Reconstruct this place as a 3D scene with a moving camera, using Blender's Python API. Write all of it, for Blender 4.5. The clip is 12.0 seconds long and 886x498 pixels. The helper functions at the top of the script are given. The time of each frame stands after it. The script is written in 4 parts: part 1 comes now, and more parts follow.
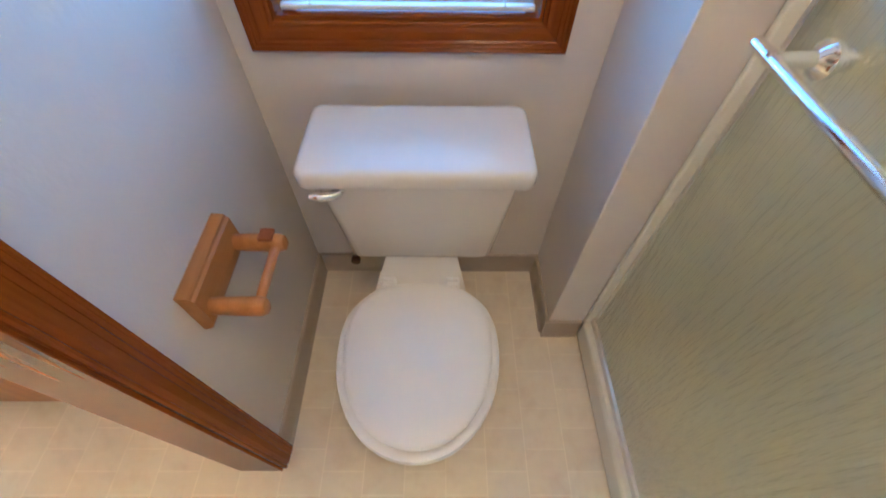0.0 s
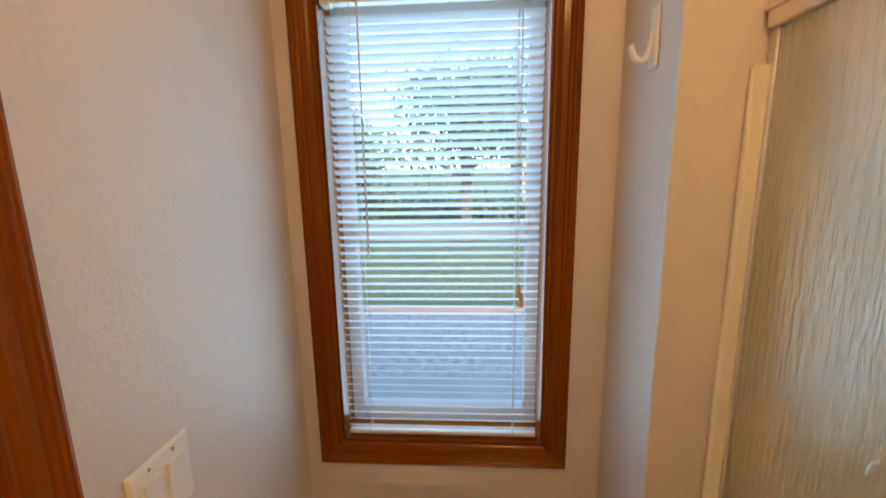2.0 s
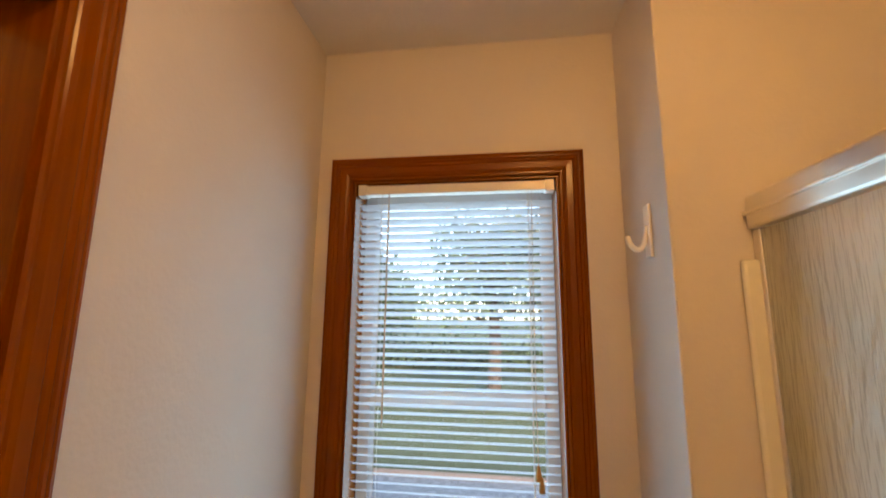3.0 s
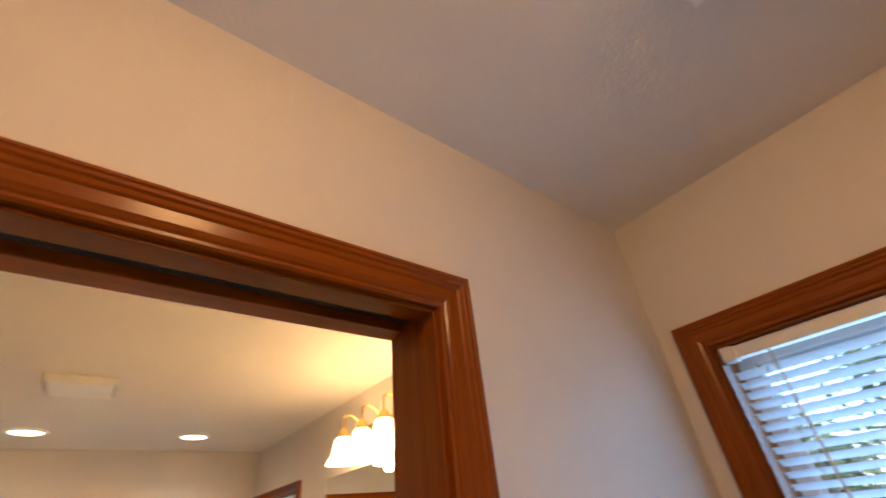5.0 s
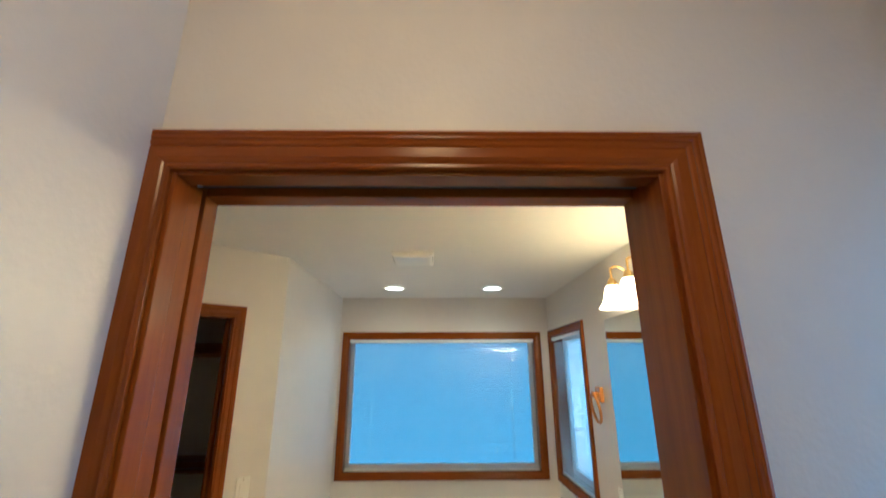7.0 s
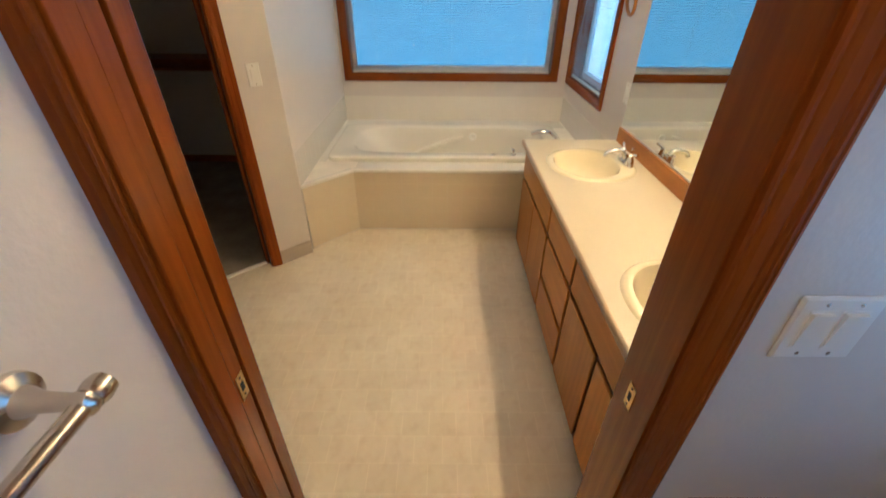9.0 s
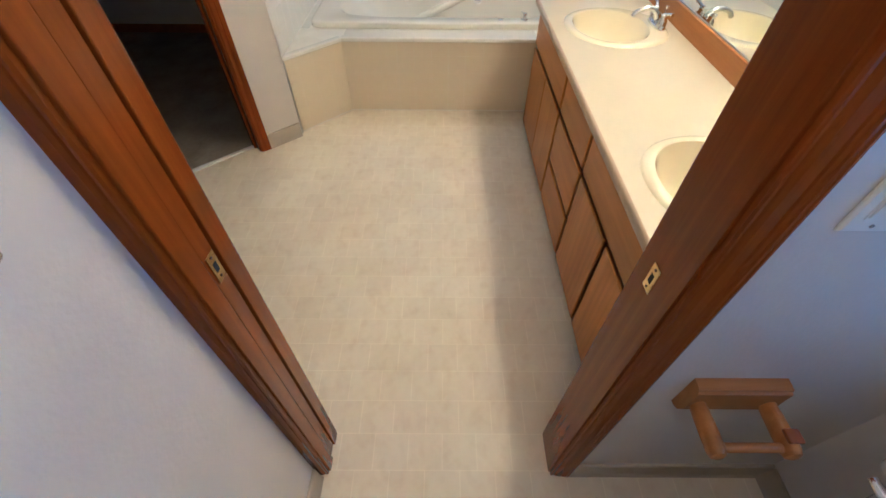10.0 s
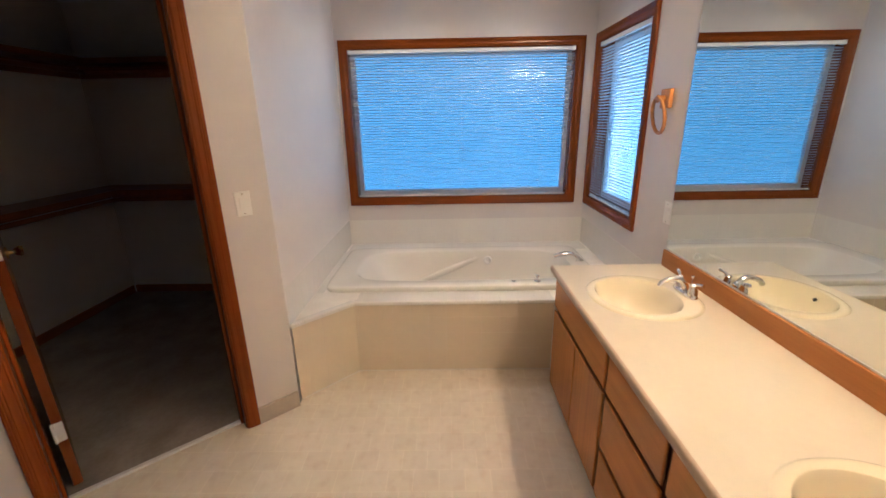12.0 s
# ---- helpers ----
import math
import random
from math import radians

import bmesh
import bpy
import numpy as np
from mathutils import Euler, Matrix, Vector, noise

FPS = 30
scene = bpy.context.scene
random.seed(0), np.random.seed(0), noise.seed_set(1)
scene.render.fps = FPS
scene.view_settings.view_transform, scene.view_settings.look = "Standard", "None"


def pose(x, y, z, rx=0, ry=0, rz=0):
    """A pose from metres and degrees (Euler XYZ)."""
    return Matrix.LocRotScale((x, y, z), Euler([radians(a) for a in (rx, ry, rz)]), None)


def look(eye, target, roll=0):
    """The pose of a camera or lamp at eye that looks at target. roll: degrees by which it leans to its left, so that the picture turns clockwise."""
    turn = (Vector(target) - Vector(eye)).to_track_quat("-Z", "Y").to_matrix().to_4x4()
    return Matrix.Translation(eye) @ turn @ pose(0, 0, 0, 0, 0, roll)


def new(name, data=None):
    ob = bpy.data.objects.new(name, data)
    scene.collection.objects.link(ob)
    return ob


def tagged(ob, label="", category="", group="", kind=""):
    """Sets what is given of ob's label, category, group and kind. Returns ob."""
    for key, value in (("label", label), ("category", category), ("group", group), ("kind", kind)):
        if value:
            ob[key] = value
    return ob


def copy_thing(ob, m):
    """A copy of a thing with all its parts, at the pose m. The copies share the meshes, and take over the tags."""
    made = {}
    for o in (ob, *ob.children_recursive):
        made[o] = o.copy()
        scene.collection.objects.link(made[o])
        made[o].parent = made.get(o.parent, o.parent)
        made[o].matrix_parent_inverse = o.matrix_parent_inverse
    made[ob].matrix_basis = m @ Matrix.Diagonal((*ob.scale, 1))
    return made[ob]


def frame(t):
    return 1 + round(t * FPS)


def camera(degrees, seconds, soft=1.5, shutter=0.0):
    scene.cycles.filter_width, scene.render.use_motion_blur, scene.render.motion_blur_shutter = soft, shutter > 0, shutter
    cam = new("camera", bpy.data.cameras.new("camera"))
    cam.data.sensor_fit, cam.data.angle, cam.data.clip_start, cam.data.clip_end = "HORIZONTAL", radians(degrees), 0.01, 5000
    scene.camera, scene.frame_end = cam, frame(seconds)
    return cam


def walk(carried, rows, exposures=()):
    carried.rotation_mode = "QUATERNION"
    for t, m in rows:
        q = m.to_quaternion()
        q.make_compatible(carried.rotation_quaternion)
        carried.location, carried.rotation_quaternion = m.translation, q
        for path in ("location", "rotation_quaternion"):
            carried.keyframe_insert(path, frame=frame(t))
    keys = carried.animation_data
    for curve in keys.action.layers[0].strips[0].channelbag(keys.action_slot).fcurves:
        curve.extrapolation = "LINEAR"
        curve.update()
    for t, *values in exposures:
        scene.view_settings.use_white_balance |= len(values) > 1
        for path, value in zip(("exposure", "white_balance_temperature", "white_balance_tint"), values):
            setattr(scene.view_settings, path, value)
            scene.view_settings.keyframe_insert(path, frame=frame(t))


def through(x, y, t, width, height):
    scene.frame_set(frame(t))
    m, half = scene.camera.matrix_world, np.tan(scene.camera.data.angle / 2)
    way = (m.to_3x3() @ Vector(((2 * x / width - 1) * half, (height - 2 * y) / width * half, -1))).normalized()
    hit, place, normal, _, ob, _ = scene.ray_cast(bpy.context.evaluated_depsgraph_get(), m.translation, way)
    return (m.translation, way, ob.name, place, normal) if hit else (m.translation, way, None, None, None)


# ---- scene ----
cam = camera(94.4, 12.0, soft=1.6, shutter=0.3)
PATH = [
    (0, (0.44, -0.864, 1.303), (0.456, 0.314, -0.313), 0.9),
    (0.5, (0.438, -0.929, 1.416), (0.383, 0.547, 0.067), -1.6),
    (1, (0.441, -0.968, 1.499), (0.366, 0.744, 0.467), -1.2),
    (1.5, (0.44, -0.986, 1.565), (0.355, 0.889, 0.872), -0.7),
    (2, (0.453, -1.001, 1.631), (0.326, 0.96, 1.26), -1.0),
    (2.5, (0.477, -1.03, 1.664), (0.282, 0.96, 1.644), -0.5),
    (2.7, (0.489, -1.034, 1.67), (0.265, 0.949, 1.798), -0.2),
    (4.3, (0.43, -1.051, 1.768), (-0.254, 0.572, 2.717), -3.8),
    (4.5, (0.407, -1.054, 1.761), (-0.412, 0.454, 2.788), -6.8),
    (5, (0.436, -1.022, 1.773), (-0.83, 0.044, 2.894), -6.3),
    (5.5, (0.504, -0.999, 1.783), (-1.023, -0.455, 2.955), -4.0),
    (6, (0.552, -1.005, 1.788), (-1.077, -0.889, 2.942), -1.1),
    (6.5, (0.551, -1.026, 1.79), (-1.21, -0.988, 2.736), -0.1),
    (7, (0.551, -1.018, 1.76), (-1.367, -0.989, 2.324), -0.2),
    (7.5, (0.544, -1.014, 1.734), (-1.453, -1.011, 1.852), -0.5),
    (7.7, (0.559, -1.044, 1.743), (-1.439, -1.026, 1.669), -0.3),
    (9.3, (0.392, -1.042, 1.552), (-1.157, -1.042, 0.291), 0.4),
    (9.5, (0.377, -1.042, 1.532), (-1.092, -1.04, 0.175), 0.4),
    (10, (0.358, -1.04, 1.483), (-0.979, -1.035, -0.005), 0.5),
    (10.5, (0.353, -1.031, 1.489), (-1.197, -1.043, 0.228), 0.5),
    (11, (0.328, -1.013, 1.478), (-1.506, -1.048, 0.68), -0.3),
    (11.5, (0.205, -1.054, 1.494), (-1.701, -1.079, 0.887), -0.9),
    (12, (-0.018, -1.095, 1.518), (-1.925, -1.12, 0.916), -1.1),
]
EXPOSURES = [(0.0, 6.3, 4450, -1), (0.5, 6.12, 5050, 0), (1.0, 5.93, 6000, 3), (1.5, 5.65, 6950, 6), (2.0, 5.42, 8000, 9), (2.5, 5.25, 9700, 14),
             (4.5, 5.12, 6600, 15), (5.5, 5.1, 6050, 8), (6.0, 5.25, 4950, -5), (6.5, 5.15, 4300, -9), (7.5, 5.1, 4700, -4), (9.5, 5.25, 4800, 1),
             (10.0, 5.35, 4050, 1), (10.5, 5.35, 3850, 2), (11.0, 5.42, 4600, 14), (11.5, 5.3, 5300, 19), (12.0, 5.15, 4500, 11)]
walk(cam, [(t, look(eye, target, roll)) for t, eye, target, roll in PATH], EXPOSURES)

# ---- plan, metres ----
CEIL = 2.44
WALL_D = 0.115            # partition thickness
TUB_X = -3.48             # wall behind the tub
NORTH = 0.06              # vanity wall
TUB_S = -1.945            # wall beside the tub
DOOR_R, DOOR_L, DOOR_H = -0.689, -1.398, 2.034   # pocket door opening
SOUTH = -1.435            # toilet room, south wall
JUT_X, JUT_Y = 0.797, -0.265
DECK = 0.482
DIAG = Vector((-1.962, -1.945, 0))
DIAG_D = Vector((math.cos(radians(48)), -math.sin(radians(48)), 0))
DIAG_N = Vector((math.sin(radians(48)), math.cos(radians(48)), 0))   # towards the bathroom

# ---- world, sun, lamps ----
world = bpy.data.worlds.new("sky")
scene.world = world
world.use_nodes = True
wn = world.node_tree.nodes
sky = wn.new("ShaderNodeTexSky")
sky.sky_type, sky.sun_disc, sky.ozone_density = "NISHITA", False, 6.0
sky.sun_elevation, sky.sun_rotation = radians(32), radians(165)
wn["Background"].inputs[1].default_value = 0.018
world.node_tree.links.new(sky.outputs[0], wn["Background"].inputs[0])

sun = new("sun", bpy.data.lights.new("sun", "SUN"))
sun.data.energy, sun.data.angle, sun.data.color = 0.18, radians(10), (1, 0.93, 0.82)
sun.matrix_world = look((4, -14, 9.2), (0, 0, 0))

WARM = (1.0, 0.60, 0.29)


def lamp(name, kind, m, energy, color, **sizes):
    data = bpy.data.lights.new(name, kind)
    data.energy, data.color = energy, color
    if kind == "AREA":
        data.shape, data.size, data.size_y = "RECTANGLE", sizes["w"], sizes["h"]
    elif kind == "SPOT":
        data.spot_size, data.spot_blend, data.shadow_soft_size = sizes["spot"], 0.6, sizes["radius"]
    else:
        data.shadow_soft_size = sizes["radius"]
    ob = new(name, data)
    ob.matrix_world = m
    return ob


SHADE_X = [-1.61, -1.41, -1.21, -1.01, -0.81, -0.61]
SHADE_Y, SHADE_Z = -0.075, 2.068
BULB_W, CAN_W, DOME_W = 0.11, 0.36, 0.31
for sx in SHADE_X:
    lamp("vanity_bulb", "POINT", pose(sx, SHADE_Y, SHADE_Z - 0.012), BULB_W, WARM, radius=0.022)
CANS = [(-2.95, -1.385), (-2.95, -0.54)]
for cx, cy in CANS:
    lamp("downlight_bulb", "SPOT", pose(cx, cy, CEIL - 0.012), CAN_W, (1.0, 0.74, 0.46), spot=radians(150), radius=0.06)
# unseen ceiling lamp of the toilet room, outside the shower; place inferred from lit walls
DOME = (0.69, -1.03)
lamp("shower_bulb", "POINT", pose(*DOME, CEIL - 0.035), DOME_W, (1.0, 0.54, 0.19), radius=0.09)
# soft daylight in the opening of the toilet window, behind its blind
lamp("daylight_toilet", "AREA", look((0.374, 0.085, 1.477), (0.374, -3, 1.477)), 0.125, (0.36, 0.66, 1.0), w=0.50, h=1.10)


# ---- materials ----
def rgb(c):
    return (*c, 1)


def material(name, color, rough=0.5, metal=0.0, vary=0.08, scale=6.0, bump=0.0, bump_scale=200.0, stretch=(1, 1, 1), color2=None, spec=0.5, coat=0.0):
    m = bpy.data.materials.new(name)
    m.use_nodes = True
    nt = m.node_tree
    n, l = nt.nodes, nt.links
    b = n["Principled BSDF"]
    b.inputs["Roughness"].default_value, b.inputs["Metallic"].default_value = rough, metal
    b.inputs["Specular IOR Level"].default_value = spec
    b.inputs["Coat Weight"].default_value, b.inputs["Coat Roughness"].default_value = coat, 0.12
    co = n.new("ShaderNodeTexCoord")
    mp = n.new("ShaderNodeMapping")
    mp.inputs["Scale"].default_value = stretch
    l.new(co.outputs["Object"], mp.inputs["Vector"])
    big, small = n.new("ShaderNodeTexNoise"), n.new("ShaderNodeTexNoise")
    big.inputs["Scale"].default_value, big.inputs["Detail"].default_value = scale, 4
    small.inputs["Scale"].default_value, small.inputs["Detail"].default_value = scale * 9, 3
    mix = n.new("ShaderNodeMix")
    mix.data_type = "RGBA"
    dark = color2 or tuple(v * (1 - 2.2 * vary) for v in color)
    mix.inputs[6].default_value, mix.inputs[7].default_value = rgb(dark), rgb(color)
    add = n.new("ShaderNodeMath")
    add.operation = "MULTIPLY_ADD"
    add.inputs[1].default_value = 0.45
    l.new(small.outputs["Fac"], add.inputs[0])
    l.new(big.outputs["Fac"], add.inputs[2])
    ramp = n.new("ShaderNodeMapRange")
    ramp.inputs["From Min"].default_value, ramp.inputs["From Max"].default_value = 0.45, 0.95
    l.new(add.outputs[0], ramp.inputs["Value"])
    l.new(ramp.outputs[0], mix.inputs[0])
    l.new(mix.outputs[2], b.inputs["Base Color"])
    for t in (big, small):
        l.new(mp.outputs[0], t.inputs["Vector"])
    if bump:
        fine = n.new("ShaderNodeTexNoise")
        fine.inputs["Scale"].default_value, fine.inputs["Detail"].default_value = bump_scale, 3
        l.new(mp.outputs[0], fine.inputs["Vector"])
        bp = n.new("ShaderNodeBump")
        bp.inputs["Strength"].default_value, bp.inputs["Distance"].default_value = bump, 0.004
        l.new(fine.outputs["Fac"], bp.inputs["Height"])
        l.new(bp.outputs[0], b.inputs["Normal"])
    return m


def wood(name, light, dark, rough=0.3, along="z", coat=0.3):
    """Straight-grained wood; the grain runs along the given axis of the object."""
    s = {"x": (0.06, 1, 1), "y": (1, 0.06, 1), "z": (1, 1, 0.06)}[along]
    m = material(name, light, rough, color2=dark, scale=22, stretch=s, bump=0.03, bump_scale=120, coat=coat, spec=0.25)
    nt = m.node_tree
    n, l = nt.nodes, nt.links
    wave = n.new("ShaderNodeTexWave")
    wave.bands_direction = "X" if along != "x" else "Y"
    wave.inputs["Scale"].default_value, wave.inputs["Distortion"].default_value = 9, 9
    wave.inputs["Detail"].default_value, wave.inputs["Detail Scale"].default_value = 3, 1.2
    mp = next(x for x in n if x.bl_idname == "ShaderNodeMapping")
    l.new(mp.outputs[0], wave.inputs["Vector"])
    mix = next(x for x in n if x.bl_idname == "ShaderNodeMix")
    over = n.new("ShaderNodeMix")
    over.data_type, over.blend_type = "RGBA", "MULTIPLY"
    over.inputs[0].default_value = 0.10
    l.new(mix.outputs[2], over.inputs[6])
    l.new(wave.outputs["Color"], over.inputs[7])
    info = n.new("ShaderNodeObjectInfo")
    hue = n.new("ShaderNodeHueSaturation")
    mr = n.new("ShaderNodeMapRange")
    mr.inputs["To Min"].default_value, mr.inputs["To Max"].default_value = 0.86, 1.12
    l.new(info.outputs["Random"], mr.inputs["Value"])
    l.new(mr.outputs[0], hue.inputs["Value"])
    l.new(over.outputs[2], hue.inputs["Color"])
    l.new(hue.outputs[0], n["Principled BSDF"].inputs["Base Color"])
    return m


def vinyl(name):
    """Beige sheet vinyl with an embossed pattern of small offset tiles."""
    m = material(name, (0.90, 0.82, 0.66), 0.34, color2=(0.81, 0.72, 0.56), scale=3.5, bump=0.05, bump_scale=90)
    nt = m.node_tree
    n, l = nt.nodes, nt.links
    b = n["Principled BSDF"]
    co = next(x for x in n if x.bl_idname == "ShaderNodeTexCoord")
    old = next(x for x in n if x.bl_idname == "ShaderNodeMix")
    spots = n.new("ShaderNodeTexNoise")
    spots.inputs["Scale"].default_value, spots.inputs["Detail"].default_value = 16, 5
    l.new(co.outputs["Object"], spots.inputs["Vector"])
    brick = n.new("ShaderNodeTexBrick")
    brick.offset, brick.offset_frequency, brick.squash, brick.squash_frequency = 0.5, 2, 1, 2
    brick.inputs["Scale"].default_value = 1
    brick.inputs["Mortar Size"].default_value, brick.inputs["Mortar Smooth"].default_value = 0.0022, 0.6
    brick.inputs["Brick Width"].default_value, brick.inputs["Row Height"].default_value = 0.115, 0.115
    brick.inputs["Color1"].default_value, brick.inputs["Color2"].default_value = (0.86, 0.84, 0.82, 1), (1, 1, 1, 1)
    brick.inputs["Mortar"].default_value = (1.22, 1.24, 1.25, 1)
    turn = n.new("ShaderNodeMapping")
    turn.inputs["Rotation"].default_value = (0, 0, radians(90))
    l.new(co.outputs["Object"], turn.inputs["Vector"])
    l.new(turn.outputs[0], brick.inputs["Vector"])
    mul = n.new("ShaderNodeMix")
    mul.data_type, mul.blend_type, mul.clamp_result = "RGBA", "MULTIPLY", False
    mul.inputs[0].default_value = 0.33
    l.new(old.outputs[2], mul.inputs[6])
    l.new(brick.outputs["Color"], mul.inputs[7])
    spot = n.new("ShaderNodeMix")
    spot.data_type, spot.blend_type = "RGBA", "MULTIPLY"
    spot.inputs[7].default_value = (0.80, 0.72, 0.64, 1)
    mr = n.new("ShaderNodeMapRange")
    mr.inputs["From Min"].default_value, mr.inputs["From Max"].default_value = 0.5, 0.72
    mr.inputs["To Max"].default_value = 0.35
    l.new(spots.outputs["Fac"], mr.inputs["Value"])
    l.new(mr.outputs[0], spot.inputs[0])
    l.new(mul.outputs[2], spot.inputs[6])
    l.new(spot.outputs[2], b.inputs["Base Color"])
    return m


def glass(name, rough=0.0, color=(0.95, 0.98, 0.97), ior=1.45, ripple=0.0):
    m = bpy.data.materials.new(name)
    m.use_nodes = True
    n, l = m.node_tree.nodes, m.node_tree.links
    b = n["Principled BSDF"]
    b.inputs["Base Color"].default_value = rgb(color)
    b.inputs["Roughness"].default_value, b.inputs["Transmission Weight"].default_value, b.inputs["IOR"].default_value = rough, 1.0, ior
    if ripple:
        co, mp, t = n.new("ShaderNodeTexCoord"), n.new("ShaderNodeMapping"), n.new("ShaderNodeTexNoise")
        mp.inputs["Scale"].default_value = (1, 1, 0.13 if ripple < 0.4 else 0.30)
        t.inputs["Scale"].default_value, t.inputs["Detail"].default_value = (100 if ripple < 0.4 else 190), 2
        bp = n.new("ShaderNodeBump")
        bp.inputs["Strength"].default_value, bp.inputs["Distance"].default_value = ripple, 0.004
        l.new(co.outputs["Object"], mp.inputs["Vector"])
        l.new(mp.outputs[0], t.inputs["Vector"])
        l.new(t.outputs["Fac"], bp.inputs["Height"])
        l.new(bp.outputs[0], b.inputs["Normal"])
        if ripple < 0.4:
            face = n.new("ShaderNodeBump")
            face.inputs["Strength"].default_value, face.inputs["Distance"].default_value = 1.0, 0.009
            l.new(t.outputs["Fac"], face.inputs["Height"])
            l.new(face.outputs[0], b.inputs["Coat Normal"])
            b.inputs["Coat Weight"].default_value, b.inputs["Coat Roughness"].default_value = 1.0, 0.03
            b.inputs["Coat IOR"].default_value = 1.9
    return m


def glowing(name, color, strength):
    m = material(name, (0.9, 0.88, 0.84), 0.3, vary=0.01)
    b = m.node_tree.nodes["Principled BSDF"]
    b.inputs["Emission Color"].default_value, b.inputs["Emission Strength"].default_value = rgb(color), strength
    return m


def slat_material(name, through):
    """Thin white aluminium or vinyl slat that lets some light through."""
    m = bpy.data.materials.new(name)
    m.use_nodes = True
    n, l = m.node_tree.nodes, m.node_tree.links
    b = n["Principled BSDF"]
    b.inputs["Base Color"].default_value, b.inputs["Roughness"].default_value = (0.78, 0.78, 0.77, 1), 0.45
    tr, mix = n.new("ShaderNodeBsdfTranslucent"), n.new("ShaderNodeMixShader")
    tr.inputs["Color"].default_value = (0.66, 0.73, 0.82, 1)
    t = n.new("ShaderNodeTexNoise")
    t.inputs["Scale"].default_value, t.inputs["Detail"].default_value = 14, 4
    mr = n.new("ShaderNodeMapRange")
    mr.inputs["To Min"].default_value, mr.inputs["To Max"].default_value = through * 0.7, through * 1.3
    l.new(t.outputs["Fac"], mr.inputs["Value"])
    l.new(mr.outputs[0], mix.inputs[0])
    l.new(b.outputs[0], mix.inputs[1])
    l.new(tr.outputs[0], mix.inputs[2])
    l.new(mix.outputs[0], n["Material Output"].inputs[0])
    return m


PAINT = material("wall_paint", (0.72, 0.675, 0.63), 0.42, vary=0.025, scale=1.6, bump=0.17, bump_scale=105)
CEILING = material("ceiling_paint", (0.82, 0.805, 0.785), 0.8, vary=0.02, scale=2, bump=0.25, bump_scale=110)
TRIM_Z = wood("stained_trim_upright", (0.268, 0.065, 0.002), (0.185, 0.039, 0.0015), 0.23, "z", 0.03)
TRIM_H = wood("stained_trim_level", (0.268, 0.065, 0.002), (0.185, 0.039, 0.0015), 0.23, "x", 0.03)
TRIM_Y = wood("stained_trim_across", (0.268, 0.065, 0.002), (0.185, 0.039, 0.0015), 0.23, "y", 0.03)
OAK_Z = wood("oak_upright", (0.58, 0.255, 0.045), (0.47, 0.190, 0.030), 0.36, "z", 0.10)
OAK_H = wood("oak_level", (0.58, 0.250, 0.043), (0.47, 0.185, 0.028), 0.36, "x", 0.10)
OAK_Y = wood("pine_across", (0.52, 0.235, 0.060), (0.39, 0.155, 0.034), 0.4, "y", 0.25)
RING = wood("honey_wood", (0.60, 0.27, 0.05), (0.50, 0.20, 0.035), 0.3, "z", 0.4)
CLOSET_WOOD = wood("closet_shelf_wood", (0.30, 0.095, 0.022), (0.20, 0.06, 0.014), 0.35, "x", 0.2)
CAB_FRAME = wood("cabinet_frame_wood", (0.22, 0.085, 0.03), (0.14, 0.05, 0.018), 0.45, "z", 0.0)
FLOOR = vinyl("sheet_vinyl")
CARPET = material("carpet", (0.42, 0.37, 0.31), 0.95, vary=0.16, scale=5, bump=1.0, bump_scale=420, spec=0.1)
COVE = material("cove_base", (0.50, 0.43, 0.34), 0.5, vary=0.05, scale=4)
PORCELAIN = material("porcelain", (0.80, 0.78, 0.74), 0.08, vary=0.01, scale=2, coat=0.4)
SEAT = material("toilet_seat_plastic", (0.82, 0.81, 0.79), 0.30, vary=0.01, scale=3)
BISQUE = material("sink_porcelain", (0.84, 0.755, 0.54), 0.10, vary=0.02, scale=2, coat=0.3)
LAMINATE = material("counter_laminate", (0.69, 0.615, 0.465), 0.30, vary=0.03, scale=5)
LAM_EDGE = material("counter_edge", (0.62, 0.47, 0.32), 0.35, vary=0.05, scale=5)
TUB = material("tub_acrylic", (0.86, 0.82, 0.73), 0.26, vary=0.012, scale=2, coat=0.3)
TILE = material("wall_tile", (0.86, 0.83, 0.76), 0.14, vary=0.02, scale=3, coat=0.2)
APRON_TILE = material("almond_tile", (0.80, 0.70, 0.52), 0.16, vary=0.02, scale=3, coat=0.2)
GROUT = material("grout", (0.84, 0.80, 0.72), 0.7, vary=0.05, scale=12)
CHROME = material("chrome", (0.82, 0.83, 0.85), 0.06, 1.0, vary=0.02, scale=4)
NICKEL = material("brushed_nickel", (0.58, 0.53, 0.46), 0.24, 1.0, vary=0.05, scale=8)
ALU = material("satin_aluminium", (0.76, 0.74, 0.70), 0.28, 1.0, vary=0.03, scale=8)
BRASS = material("brass", (0.78, 0.55, 0.20), 0.16, 1.0, vary=0.04, scale=10)
PLASTIC = material("white_plastic", (0.86, 0.845, 0.80), 0.3, vary=0.02, scale=5)
VINYL_FRAME = material("window_vinyl", (0.78, 0.79, 0.80), 0.35, vary=0.03, scale=5)
FIBRE = material("shower_fibreglass", (0.82, 0.81, 0.71), 0.25, vary=0.02, scale=2)
DARK = material("dark_gap", (0.02, 0.018, 0.016), 0.8, vary=0.1)
RUST = material("brown_valve", (0.10, 0.05, 0.03), 0.4, 0.3, vary=0.2, scale=30)
CORD = material("blind_cord", (0.78, 0.76, 0.72), 0.7, vary=0.05)
TASSEL = material("tassel_wood", (0.62, 0.40, 0.16), 0.4, vary=0.1, scale=20)
